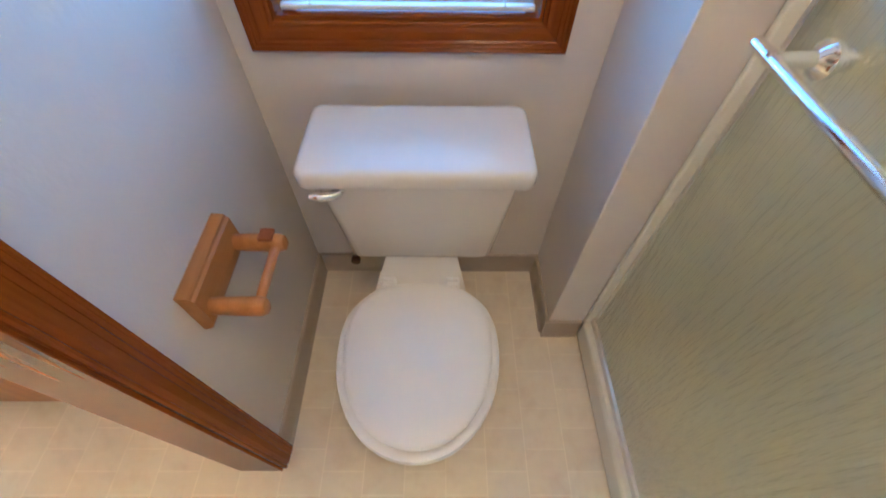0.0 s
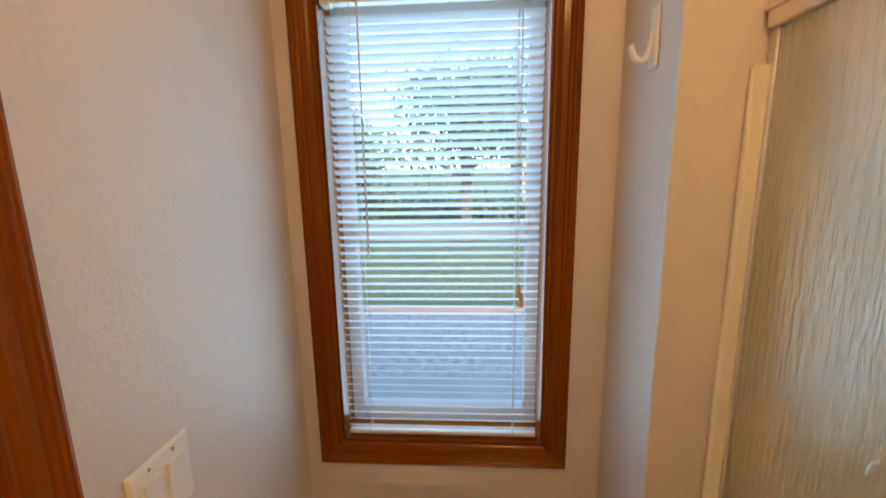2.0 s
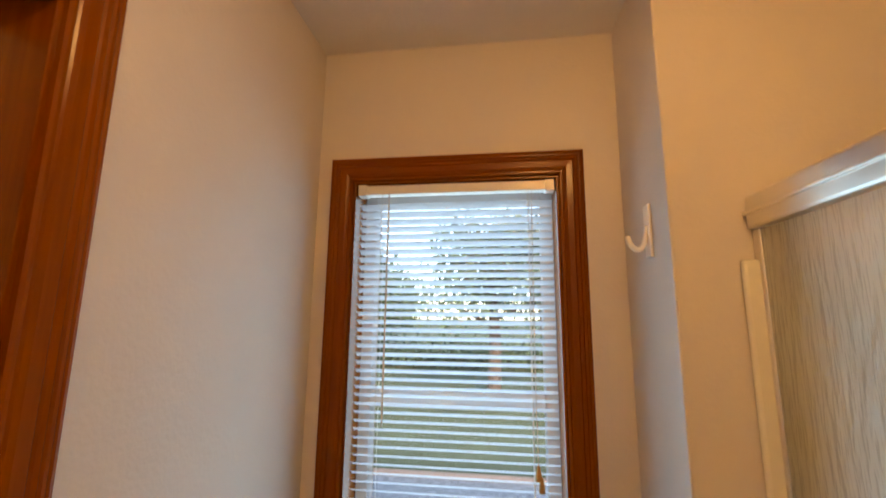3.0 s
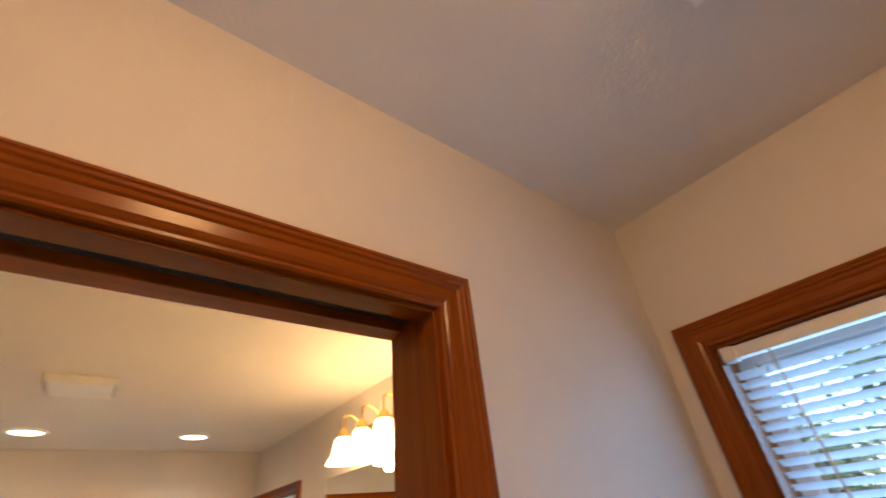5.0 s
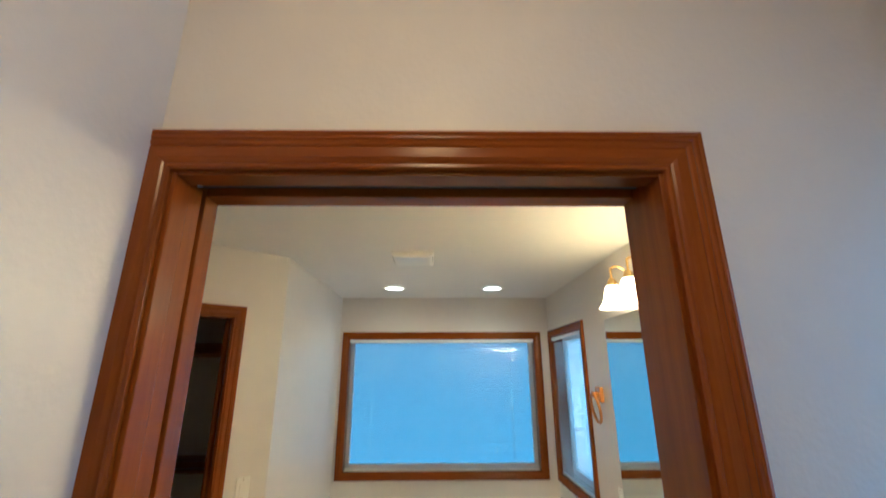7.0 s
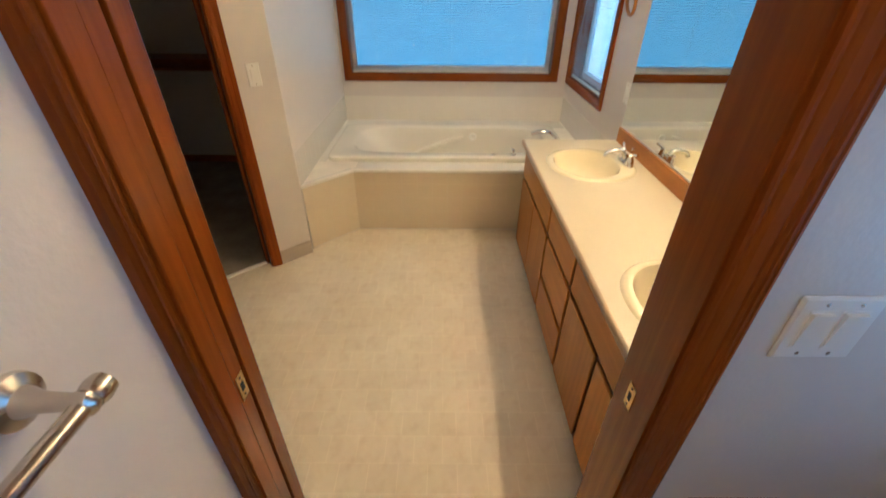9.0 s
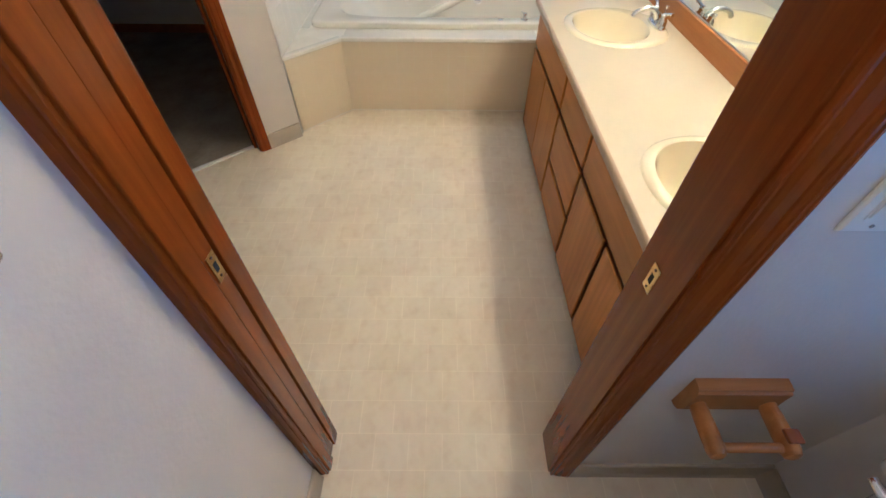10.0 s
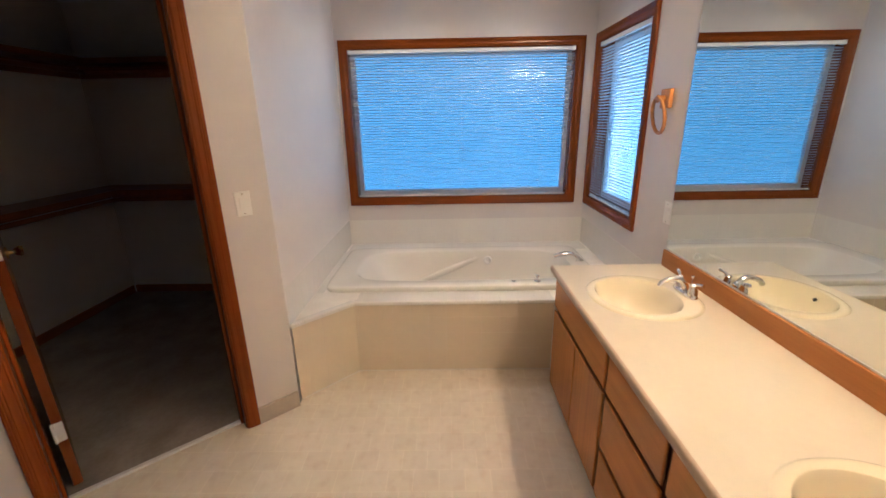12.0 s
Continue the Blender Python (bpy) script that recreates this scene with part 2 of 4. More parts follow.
FROSTED = glass("obscure_glass", 0.22, (0.96, 0.98, 1.0), 1.45, 0.5)
FROSTED.node_tree.nodes["Principled BSDF"].inputs["Coat Weight"].default_value = 0.5
FROSTED.node_tree.nodes["Principled BSDF"].inputs["Coat Roughness"].default_value = 0.03
PANE = glass("window_glass", color=(1, 1, 1))
RAIN = glass("rain_glass", 0.34, (0.94, 0.99, 0.90), 1.45, 0.04)
MIRROR = material("mirror_silver", (0.80, 0.835, 0.81), 0.015, 1.0, vary=0.0)
SHADE = glowing("lit_glass_shade", (1.0, 0.62, 0.26), 0.38)
CANLIGHT = glowing("downlight_lens", (1.0, 0.80, 0.55), 0.28)
SLAT_OPEN = slat_material("slat_thin", 0.54)
SLAT_SHUT = slat_material("slat_level", 0.40)
GRASS = material("lawn", (0.085, 0.11, 0.05), 0.9, vary=0.2, scale=1.2, bump=1, bump_scale=60)
GRAVEL = material("gravel", (0.44, 0.43, 0.42), 0.9, vary=0.3, scale=14, bump=1, bump_scale=30)
CONCRETE = material("concrete", (0.34, 0.34, 0.335), 0.85, vary=0.1, scale=2, bump=0.3, bump_scale=90)
LEAF = material("leaves", (0.10, 0.145, 0.065), 0.6, vary=0.25, scale=3)
BARK = material("bark", (0.12, 0.08, 0.055), 0.9, vary=0.25, scale=20, bump=1, bump_scale=40)
SIDING = material("house_siding", (0.46, 0.30, 0.22), 0.8, vary=0.08, scale=2)
ROOFING = material("roof_shingle", (0.10, 0.09, 0.085), 0.9, vary=0.2, scale=12)


# ---- building blocks ----
def part(name, bm, mat, parent=None, label="", smooth=False):
    """Links a bmesh as one mesh object under a thing or a part."""
    me = bpy.data.meshes.new(name)
    bmesh.ops.recalc_face_normals(bm, faces=bm.faces)
    bm.to_mesh(me)
    bm.free()
    me.materials.append(mat)
    if smooth:
        for p in me.polygons:
            p.use_smooth = True
        me.set_sharp_from_angle(angle=radians(38))
    ob = new(name, me)
    ob.parent = parent
    if label:
        ob["label"] = label
    return ob


def thing(name, m, label, category, group=""):
    """An empty at a thing's base, to which its parts belong."""
    ob = new(name)
    ob.empty_display_size = 0.05
    ob.matrix_world = m
    return tagged(ob, label, category, group)


def structure(name, bm, mat, label="", parent=None):
    return tagged(part(name, bm, mat, parent), label, kind="structure")


def box(x0, x1, y0, y1, z0, z1, bevel=0.0, bm=None, segs=2):
    own = bmesh.new()
    bmesh.ops.create_cube(own, size=1, matrix=Matrix.Translation(((x0 + x1) / 2, (y0 + y1) / 2, (z0 + z1) / 2)) @ Matrix.Diagonal((abs(x1 - x0), abs(y1 - y0), abs(z1 - z0), 1)))
    if bevel:
        bmesh.ops.bevel(own, geom=own.edges[:], offset=bevel, segments=segs, affect="EDGES", profile=0.5)
    if bm is None:
        return own
    me = bpy.data.meshes.new("tmp")
    own.to_mesh(me)
    own.free()
    bm.from_mesh(me)
    bpy.data.meshes.remove(me)
    return bm


def loft(rings, cap=True, bm=None, closed=True):
    """Skin over rings of points, each with the same number."""
    bm = bm or bmesh.new()
    rows = [[bm.verts.new(p) for p in r] for r in rings]
    k = len(rows[0])
    for a, b in zip(rows, rows[1:]):
        for i in range(k if closed else k - 1):
            bm.faces.new((a[i], a[(i + 1) % k], b[(i + 1) % k], b[i]))
    if cap:
        bm.faces.new(rows[0][::-1])
        bm.faces.new(rows[-1])
    return bm


def lathe(profile, n=24, axis="z", at=(0, 0, 0), bm=None, cap=True):
    """Turned body from (radius, height) pairs."""
    rings = []
    for r, h in profile:
        ring = []
        for i in range(n):
            a = 2 * math.pi * i / n
            c, s = max(r, 1e-4) * math.cos(a), max(r, 1e-4) * math.sin(a)
            p = {"z": (c, s, h), "y": (c, h, s), "x": (h, c, s)}[axis]
            ring.append(Vector(p) + Vector(at))
        rings.append(ring)
    return loft(rings, cap, bm)


def tube(points, radius, n=10, bm=None):
    """Round bar along points; radius is one number or one for each point."""
    pts = [Vector(p) for p in points]
    rad = radius if isinstance(radius, (list, tuple)) else [radius] * len(pts)
    rings = []
    side = None
    for i, p in enumerate(pts):
        d = (pts[min(i + 1, len(pts) - 1)] - pts[max(i - 1, 0)]).normalized()
        if side is None:
            side = d.orthogonal().normalized()
        side = (side - d * side.dot(d)).normalized()
        up = d.cross(side)
        rings.append([p + (side * math.cos(2 * math.pi * k / n) + up * math.sin(2 * math.pi * k / n)) * rad[i] for k in range(n)])
    return loft(rings, True, bm)


def arc(a, b, c, n=10):
    """Points of a smooth bend from a to c pulled towards b."""
    a, b, c = Vector(a), Vector(b), Vector(c)
    return [(1 - t) ** 2 * a + 2 * t * (1 - t) * b + t * t * c for t in (i / n for i in range(n + 1))]


def oval(cx, cy, rx, ry, z, n=40, power=2.0, flat=0.0):
    """Super-ellipse ring; flat pushes the +y end flatter."""
    out = []
    for i in range(n):
        a = 2 * math.pi * i / n
        c, s = math.cos(a), math.sin(a)
        x = rx * math.copysign(abs(c) ** (2 / power), c)
        y = ry * math.copysign(abs(s) ** (2 / power), s)
        out.append(Vector((cx + x, cy + y, z)))
    return out


def wall(name, o, d, length, thick, openings=(), height=CEIL, low=0.0, mat=None, label=""):
    """A wall whose room face starts at o and runs along d; it is thick to the right of d. Openings: (s0, s1, z0, z1)."""
    o, d = Vector((*o[:2], 0)), Vector((*d[:2], 0)).normalized()
    back = Vector((d.y, -d.x, 0)) * thick
    ss = sorted({0, length, *(v for p in openings for v in p[:2])})
    zz = sorted({low, height, *(v for p in openings for v in p[2:])})
    solid = lambda i, j: 0 <= i < len(ss) - 1 and 0 <= j < len(zz) - 1 and not any(p[0] <= (ss[i] + ss[i + 1]) / 2 <= p[1] and p[2] <= (zz[j] + zz[j + 1]) / 2 <= p[3] for p in openings)
    bm = bmesh.new()
    verts = {}

    def v(i, j, k):
        if (i, j, k) not in verts:
            verts[i, j, k] = bm.verts.new(o + d * ss[i] + back * k + Vector((0, 0, zz[j])))
        return verts[i, j, k]

    for i in range(len(ss) - 1):
        for j in range(len(zz) - 1):
            if not solid(i, j):
                continue
            for k in (0, 1):
                bm.faces.new([v(i, j, k), v(i + 1, j, k), v(i + 1, j + 1, k), v(i, j + 1, k)])
            for a, b, near in (((i, j), (i, j + 1), (i - 1, j)), ((i + 1, j), (i + 1, j + 1), (i + 1, j)), ((i, j), (i + 1, j), (i, j - 1)), ((i, j + 1), (i + 1, j + 1), (i, j + 1))):
                if not solid(*near):
                    bm.faces.new([v(*a, 0), v(*b, 0), v(*b, 1), v(*a, 1)])
    return structure(name, bm, mat or PAINT, label)


PROFILE = [(0, 0), (0, 0.010), (0.003, 0.0130), (0.007, 0.0130), (0.009, 0.0105), (0.012, 0.0125), (0.018, 0.0150), (0.032, 0.0162), (0.0345, 0.0140), (0.037, 0.0162), (0.042, 0.0178), (0.0445, 0.0155), (0.047, 0.0180), (0.051, 0.0180), (0.053, 0.0165), (0.055, 0.0185), (0.060, 0.0165), (0.062, 0.012), (0.062, 0)]


def casing(parent, o, d, n, s0, s1, z0, z1, four=True):
    """Mitred, moulded casing round an opening s0..s1, z0..z1 of a wall: o origin, d along it, n out of it."""
    o, d, n, up = Vector(o), Vector(d), Vector(n), Vector((0, 0, 1))
    at = lambda s, z, ds, dz: [o + d * (s + ds * u) + up * (z + dz * u) + n * v for u, v in PROFILE]
    tl, tr = at(s0, z1, -1, 1), at(s1, z1, 1, 1)
    bl, br = (at(s0, z0, -1, -1), at(s1, z0, 1, -1)) if four else (at(s0, z0, -1, 0), at(s1, z0, 1, 0))
    level = TRIM_H if abs(d.x) > 0.5 else TRIM_Y
    part("casing_side", loft([bl, tl]), TRIM_Z, parent)
    part("casing_head", loft([tl, tr]), level, parent)
    part("casing_side", loft([tr, br]), TRIM_Z, parent)
    if four:
        part("casing_foot", loft([br, bl]), level, parent)


# ---- large structure ----
structure("floor", box(-3.7, 2.0, -4.2, 0.1, -0.12, 0.0), FLOOR, "beige sheet vinyl with a small tile pattern")
structure("ceiling", box(-3.75, 2.0, -4.25, 0.22, CEIL, CEIL + 0.15), CEILING, "white painted textured ceiling")
wall("wall_north", (-WALL_D, NORTH), (-1, 0), 3.525, 0.16, [(2.442, 3.271, 0.89, 2.05)], label="off-white painted wall above the vanity")
wall("wall_north_toilet", (1.9, 0), (-1, 0), 1.9 + WALL_D, 0.16, [(1.9 - 0.645, 1.9 - 0.103, 0.905, 2.05)], label="off-white painted wall behind the toilet")
wall("wall_west", (TUB_X, 0.22), (0, -1), 2.28, 0.16, [(0.304, 2.077, 0.89, 2.045)], label="off-white painted wall behind the bathtub")
wall("wall_tub_side", (TUB_X, TUB_S), (1, 0), TUB_X * -1 + DIAG.x, WALL_D, label="off-white painted wall beside the bathtub")
wall("wall_closet_door", DIAG, DIAG_D, 1.4, WALL_D, [(0.268, 1.018, 0, 2.06)], label="off-white painted angled wall with the closet door")
DIAG_END = DIAG + DIAG_D * 1.4
wall("wall_south", DIAG_END, (1, 0), -WALL_D - DIAG_END.x, WALL_D)
wall("wall_door", (0, 0), (0, -1), 3.1, WALL_D, [(0.671, 1.416, 0, 2.052)], label="off-white painted wall with the pocket door")
wall("wall_south_toilet", (0, SOUTH), (1, 0), 1.9, WALL_D)
structure("wall_jut", box(JUT_X, 1.9, JUT_Y, 0, 0, CEIL, 0.004), PAINT, "off-white painted wall end beside the shower")
wall("wall_east", (1.75, SOUTH), (0, 1), -SOUTH + JUT_Y, 0.15)
wall("wall_closet_west", (-3.6, TUB_S - WALL_D), (0, -1), 2.05, 0.12)
wall("wall_closet_south", (-3.6, -4.07), (1, 0), 2.95, 0.12)
wall("wall_closet_east", (-0.7, -4.07), (0, 1), 1.1, 0.12)

c0, c1 = DIAG - DIAG_N * 0.075 + DIAG_D * 0.27, DIAG - DIAG_N * 0.075 + DIAG_D * 1.016
ring = [(-3.6, -2.06), (-2.05, -2.06), (c0.x, c0.y), (c1.x, c1.y), (-1.1, -3.1), (-0.7, -3.1), (-0.7, -4.07), (-3.6, -4.07)]
carpet = loft([[Vector((x, y, 0.001)) for x, y in ring], [Vector((x, y, 0.012)) for x, y in ring]])
structure("closet_carpet", carpet, CARPET, "dark grey-brown carpet on the closet floor")
strip = box(0, 0.744, -0.012, 0.012, 0.0, 0.013, 0.003)
strip.transform(Matrix.Translation(DIAG - DIAG_N * 0.07 + DIAG_D * 0.27) @ Matrix.Rotation(radians(-48), 4, "Z"))
structure("threshold", strip, PLASTIC, "thin pale metal carpet strip in the closet doorway")


def base(name, o, d, length, height=0.09, thick=0.012, mat=None):
    """Low base along a wall; n is to the left of d."""
    o, d = Vector((*o[:2], 0)), Vector((*d[:2], 0)).normalized()
    n = Vector((-d.y, d.x, 0))
    prof = [(0, 0), (thick + 0.006, 0), (thick, 0.014), (thick * 0.8, height - 0.004), (thick * 0.5, height), (0, height)]
    bm = loft([[o + d * s + n * u + Vector((0, 0, v)) for u, v in prof] for s in (0, length)])
    return structure(name, bm, mat or COVE, "tan low baseboard along the wall")


base("baseboard_door_wall", (0, 0), (0, -1), 0.623)
base("baseboard_toilet_back", (JUT_X, 0), (-1, 0), JUT_X - 0.013)
base("baseboard_jut", (JUT_X, JUT_Y), (0, 1), -JUT_Y - 0.013)
base("baseboard_jut_end", (0.903, JUT_Y), (-1, 0), 0.903 - JUT_X + 0.012)
base("baseboard_toilet_south", (0.02, SOUTH), (1, 0), 0.88)
base("baseboard_closet_wall", DIAG + DIAG_D * 0.005, DIAG_D, 0.215)
base("baseboard_closet_wall_far", DIAG + DIAG_D * 1.082, DIAG_D, 0.31)
base("baseboard_closet_back", (-3.58, -4.07), (1, 0), 2.84, 0.08, 0.012, CLOSET_WOOD)
base("baseboard_closet_west", (-3.6, -2.1), (0, -1), 1.95, 0.08, 0.012, CLOSET_WOOD)


# ---- pocket door ----
door = tagged(thing("door_1", pose(0, (DOOR_L + DOOR_R) / 2, 0), "stained wood pocket door slid open into its wall", "door"), kind="structure")


def wpart(name, bm, mat, parent, label="", smooth=False):
    ob = part(name, bm, mat, parent, label, smooth)
    top = parent
    while top.parent:
        top = top.parent
    ob.matrix_parent_inverse = top.matrix_world.inverted() if parent is top else Matrix.Identity(4)
    return ob


J = 0.018
jr = box(-WALL_D - 0.002, 0.002, DOOR_R, DOOR_R + J, 0, DOOR_H + J, 0.0015)
jamb_r = wpart("jamb", jr, TRIM_Z, door)
for x0, x1 in ((-0.037, 0.002), (-WALL_D - 0.002, -0.078)):
    wpart("split_jamb", box(x0, x1, DOOR_L - J, DOOR_L, 0, DOOR_H + J, 0.002), TRIM_Z, door)
    wpart("head_jamb", box(x0, x1, DOOR_L, DOOR_R, DOOR_H, DOOR_H + J, 0.0015), TRIM_Y, door)
wpart("track", box(-0.070, -0.045, DOOR_L, DOOR_R, DOOR_H + 0.012, DOOR_H + 0.020), DARK, door)
wpart("pocket_back", box(-0.078, -0.037, DOOR_L - 0.060, DOOR_L - 0.055, 0, DOOR_H + J), DARK, door)
leaf = wpart("door_leaf", box(-0.075, -0.040, DOOR_L - 0.05, DOOR_L - 0.004, 0.012, DOOR_H + 0.01, 0.002), TRIM_Z, door)


def strike(parent, y, out, x, z):
    """Brass plate with two screws and a slot; out is +1 or -1 along y."""
    a, b = sorted((y, y + out * 0.0022))
    pl = wpart("strike_plate", box(x - 0.0125, x + 0.0125, a, b, z - 0.029, z + 0.029, 0.001), BRASS, parent, "polished brass plate")
    c, d = sorted((y + out * 0.0018, y + out * 0.0026))
    wpart("slot", box(x - 0.005, x + 0.005, c, d, z - 0.010, z + 0.010), DARK, pl)
    for dz in (-0.021, 0.021):
        wpart("screw", lathe([(0.0028, y + out * 0.0018), (0.0028, y + out * 0.0030), (0.0005, y + out * 0.0034)], 10, "y", (x, 0, z + dz)), RUST, pl)


strike(door, DOOR_R, -1, -0.064, 0.943)
strike(door, DOOR_L - 0.004, 1, -0.0575, 0.975)
cs = thing("door_casing", pose(0.01, DOOR_L, 0), "moulded stained wood casing round the pocket doorway", "casing")
tagged(cs, kind="structure")


def shift_in(parent, before):
    for o in list(parent.children):
        if o not in before:
            o.matrix_parent_inverse = parent.matrix_world.inverted()


casing(cs, (0, 0, 0), (0, -1, 0), (1, 0, 0), -DOOR_R - 0.006, -DOOR_L + 0.006, 0, DOOR_H + 0.006, False)
casing(cs, (-WALL_D, 0, 0), (0, -1, 0), (-1, 0, 0), -DOOR_R - 0.006, -DOOR_L + 0.006, 0, DOOR_H + 0.006, False)
shift_in(cs, [])

# ---- closet door ----
DG = Matrix.Translation(DIAG) @ Matrix.Rotation(radians(-48), 4, "Z")     # x along the wall, y out into the bathroom
cd = tagged(thing("door_2", DG, "stained wood closet door standing open into the closet", "door"), kind="structure")
for x0, x1 in ((0.270, 0.288), (0.998, 1.016)):
    part("jamb", box(x0, x1, -WALL_D - 0.002, 0.002, 0, 2.056, 0.002), TRIM_Z, cd)
    sx = x1 if x0 < 0.5 else x0 - 0.011
    part("stop", box(sx, sx + 0.011, -0.085, -0.052, 0, 2.03, 0.002), TRIM_Z, cd)
part("head_jamb", box(0.288, 0.998, -WALL_D - 0.002, 0.002, 2.038, 2.056, 0.002), TRIM_H, cd)
casing(cd, (0, 0, 0), (1, 0, 0), (0, 1, 0), 0.282, 1.004, 0, 2.044, False)
leaf2 = part("door_leaf", box(0.960, 0.995, -0.118 - 0.70, -0.118, 0.02, 2.03, 0.002), TRIM_Z, cd)
for hz in (0.30, 1.10, 1.84):
    part("hinge", box(0.962, 0.993, -0.1180, -0.1155, hz - 0.045, hz + 0.045, 0.0008), PLASTIC, leaf2, "pale painted hinge")
    part("hinge_pin", lathe([(0.006, hz - 0.047), (0.006, hz + 0.047)], 10, "z", (0.996, -0.117, 0)), PLASTIC, leaf2)
part("knob", lathe([(0.030, 0.960), (0.030, 0.954), (0.012, 0.950), (0.010, 0.935), (0.020, 0.925), (0.026, 0.912), (0.022, 0.900), (0.004, 0.897)], 20, "x", (0, -0.76, 0.950)), BRASS, leaf2, "polished brass knob", True)
HINGE = Vector((0.996, -0.118, 0))
leaf2.matrix_basis = Matrix.Translation((-0.026, 0, 0)) @ Matrix.Translation(HINGE) @ Matrix.Rotation(radians(6), 4, "Z") @ Matrix.Translation(-HINGE)


# ---- windows ----
def window(name, m, w, h, depth, label, rail=None, pane=None):
    """Window in an opening: local x along the wall, y out of the room, z up from the opening's foot."""
    win = tagged(thing(name, m, label, "window"), kind="structure")
    casing(win, (0, 0, 0), (1, 0, 0), (0, -1, 0), 0, w, 0, h)
    for x0, x1, z0, z1, nm, mt in ((0, 0.006, 0.006, h - 0.006, "liner", TRIM_Z), (w - 0.006, w, 0.006, h - 0.006, "liner", TRIM_Z), (0, w, 0, 0.006, "sill", TRIM_H), (0, w, h - 0.006, h, "liner", TRIM_H)):
        part(nm, box(x0, x1, -0.002, depth - 0.045, z0, z1, 0.001), mt, win)
    f = 0.038
    y0, y1 = depth - 0.045, depth
    part("window_frame", box(0.0, f, y0, y1, 0, h, 0.003), VINYL_FRAME, win, "white vinyl sash frame")
    part("stile", box(w - f, w, y0, y1, 0, h, 0.003), VINYL_FRAME, win)
    part("head_rail", box(f, w - f, y0, y1, h - f, h, 0.003), VINYL_FRAME, win)
    part("foot_rail", box(f, w - f, y0, y1, 0, f + 0.01, 0.003), VINYL_FRAME, win)
    spans = [(f, h - f)]
    if rail:
        part("meeting_rail", box(f, w - f, y0 - 0.006, y1, rail - 0.022, rail + 0.022, 0.003), VINYL_FRAME, win)
        spans = [(f, rail - 0.02), (rail + 0.02, h - f)]
    for a, b in spans:
        pn = part("pane", box(f - 0.004, w - f + 0.004, (y0 + y1) / 2 - 0.002, (y0 + y1) / 2 + 0.002, a, b), pane or PANE, win)
        pn.visible_shadow = False
    return win


def blind(name, m, w, h, tilt, mat, label, tassel=False, pitch=0.0205):
    """Mini blind hung in the top of an opening: local x along, y out of the room, z up from its foot."""
    bl = thing(name, m, label, "blind")
    part("headrail", box(0.004, w - 0.004, -0.014, 0.014, h - 0.028, h - 0.002, 0.002), PLASTIC, bl)
    for x0 in (0.001, w - 0.025):
        part("bracket", box(x0, x0 + 0.024, -0.018, 0.016, h - 0.031, h, 0.002), PLASTIC, bl)
    part("bottom_rail", box(0.006, w - 0.006, -0.010, 0.010, 0.004, 0.014, 0.003), PLASTIC, bl)
    pts = [(u, 0.0022 * (1 - (u / 0.0125) ** 2)) for u in (-0.0125, -0.0065, 0, 0.0065, 0.0125)]
    ca, sa = math.cos(tilt), math.sin(tilt)
    prof = [(u * ca - v * sa, u * sa + v * ca) for u, v in pts]
    me = None
    k = int((h - 0.055) / pitch)
    rng = random.Random(len(name))
    for i in range(k):
        if me is None:
            bm = loft([[Vector((x, u, v)) for u, v in prof] for x in (0.007, w - 0.007)], cap=False, closed=False)
            sl = part("slat", bm, mat, bl, smooth=True)
            me = sl.data
        else:
            sl = new("slat", me)
            sl.parent = bl
        sl.matrix_basis = pose(0, 0, 0.024 + i * pitch + rng.uniform(-0.0006, 0.0006), rng.uniform(-1.2, 1.2), rng.uniform(-0.05, 0.05), 0)
    nlad = 2 if w < 1 else 3
    for i in range(nlad):
        cx = w * (0.13 + 0.74 * i / (nlad - 1))
        for yy in (-0.0135, 0.0135):
            part("ladder_cord", tube([(cx, yy, 0.012), (cx, yy, h - 0.028)], 0.0009, 6), CORD, bl)
    if tassel:
        part("tilt_wand", tube([(w * 0.17, -0.02, h - 0.03), (w * 0.168, -0.021, h * 0.45)], 0.0022, 8), CORD, bl)
        cx, z0 = w * 0.885, 0.435
        part("pull_cord", tube([(cx, -0.019, h - 0.03), (cx - 0.002, -0.02, z0 + 0.2), (cx, -0.021, z0)], 0.0011, 6), CORD, bl)
        part("tassel", lathe([(0.002, z0 + 0.004), (0.004, z0), (0.0075, z0 - 0.022), (0.007, z0 - 0.03), (0.002, z0 - 0.032)], 12, "z", (cx, -0.021, 0)), TASSEL, bl, "small wooden cord tassel", True)
        part("tassel", lathe([(0.002, z0 - 0.020), (0.004, z0 - 0.024), (0.0075, z0 - 0.046), (0.007, z0 - 0.054), (0.002, z0 - 0.056)], 12, "z", (cx + 0.006, -0.024, 0)), TASSEL, bl, "small wooden cord tassel", True)
    return bl


WT = pose(0.103, 0, 0.905)
window("window_1", WT, 0.542, 1.145, 0.14, "double-hung window with stained wood casing above the toilet", rail=0.565)
blind("window_blind", WT @ pose(0.008, 0.024, 0.0065), 0.526, 1.132, radians(-28), SLAT_OPEN, "white mini blind with open slats in the toilet window", True)
WW = pose(TUB_X, -1.857, 0.89, 0, 0, 90)
window("window_2", WW, 1.773, 1.155, 0.15, "wide window with stained wood casing and obscure glass above the bathtub", pane=FROSTED)
blind("window_blind", WW @ pose(0.008, 0.016, 0.0065), 1.757, 1.142, radians(-15), SLAT_SHUT, "white mini blind with level slats above the bathtub")
WN = pose(-3.386, NORTH, 0.89)
window("window_3", WN, 0.829, 1.16, 0.15, "narrow window with stained wood casing and obscure glass beside the vanity mirror", pane=FROSTED)
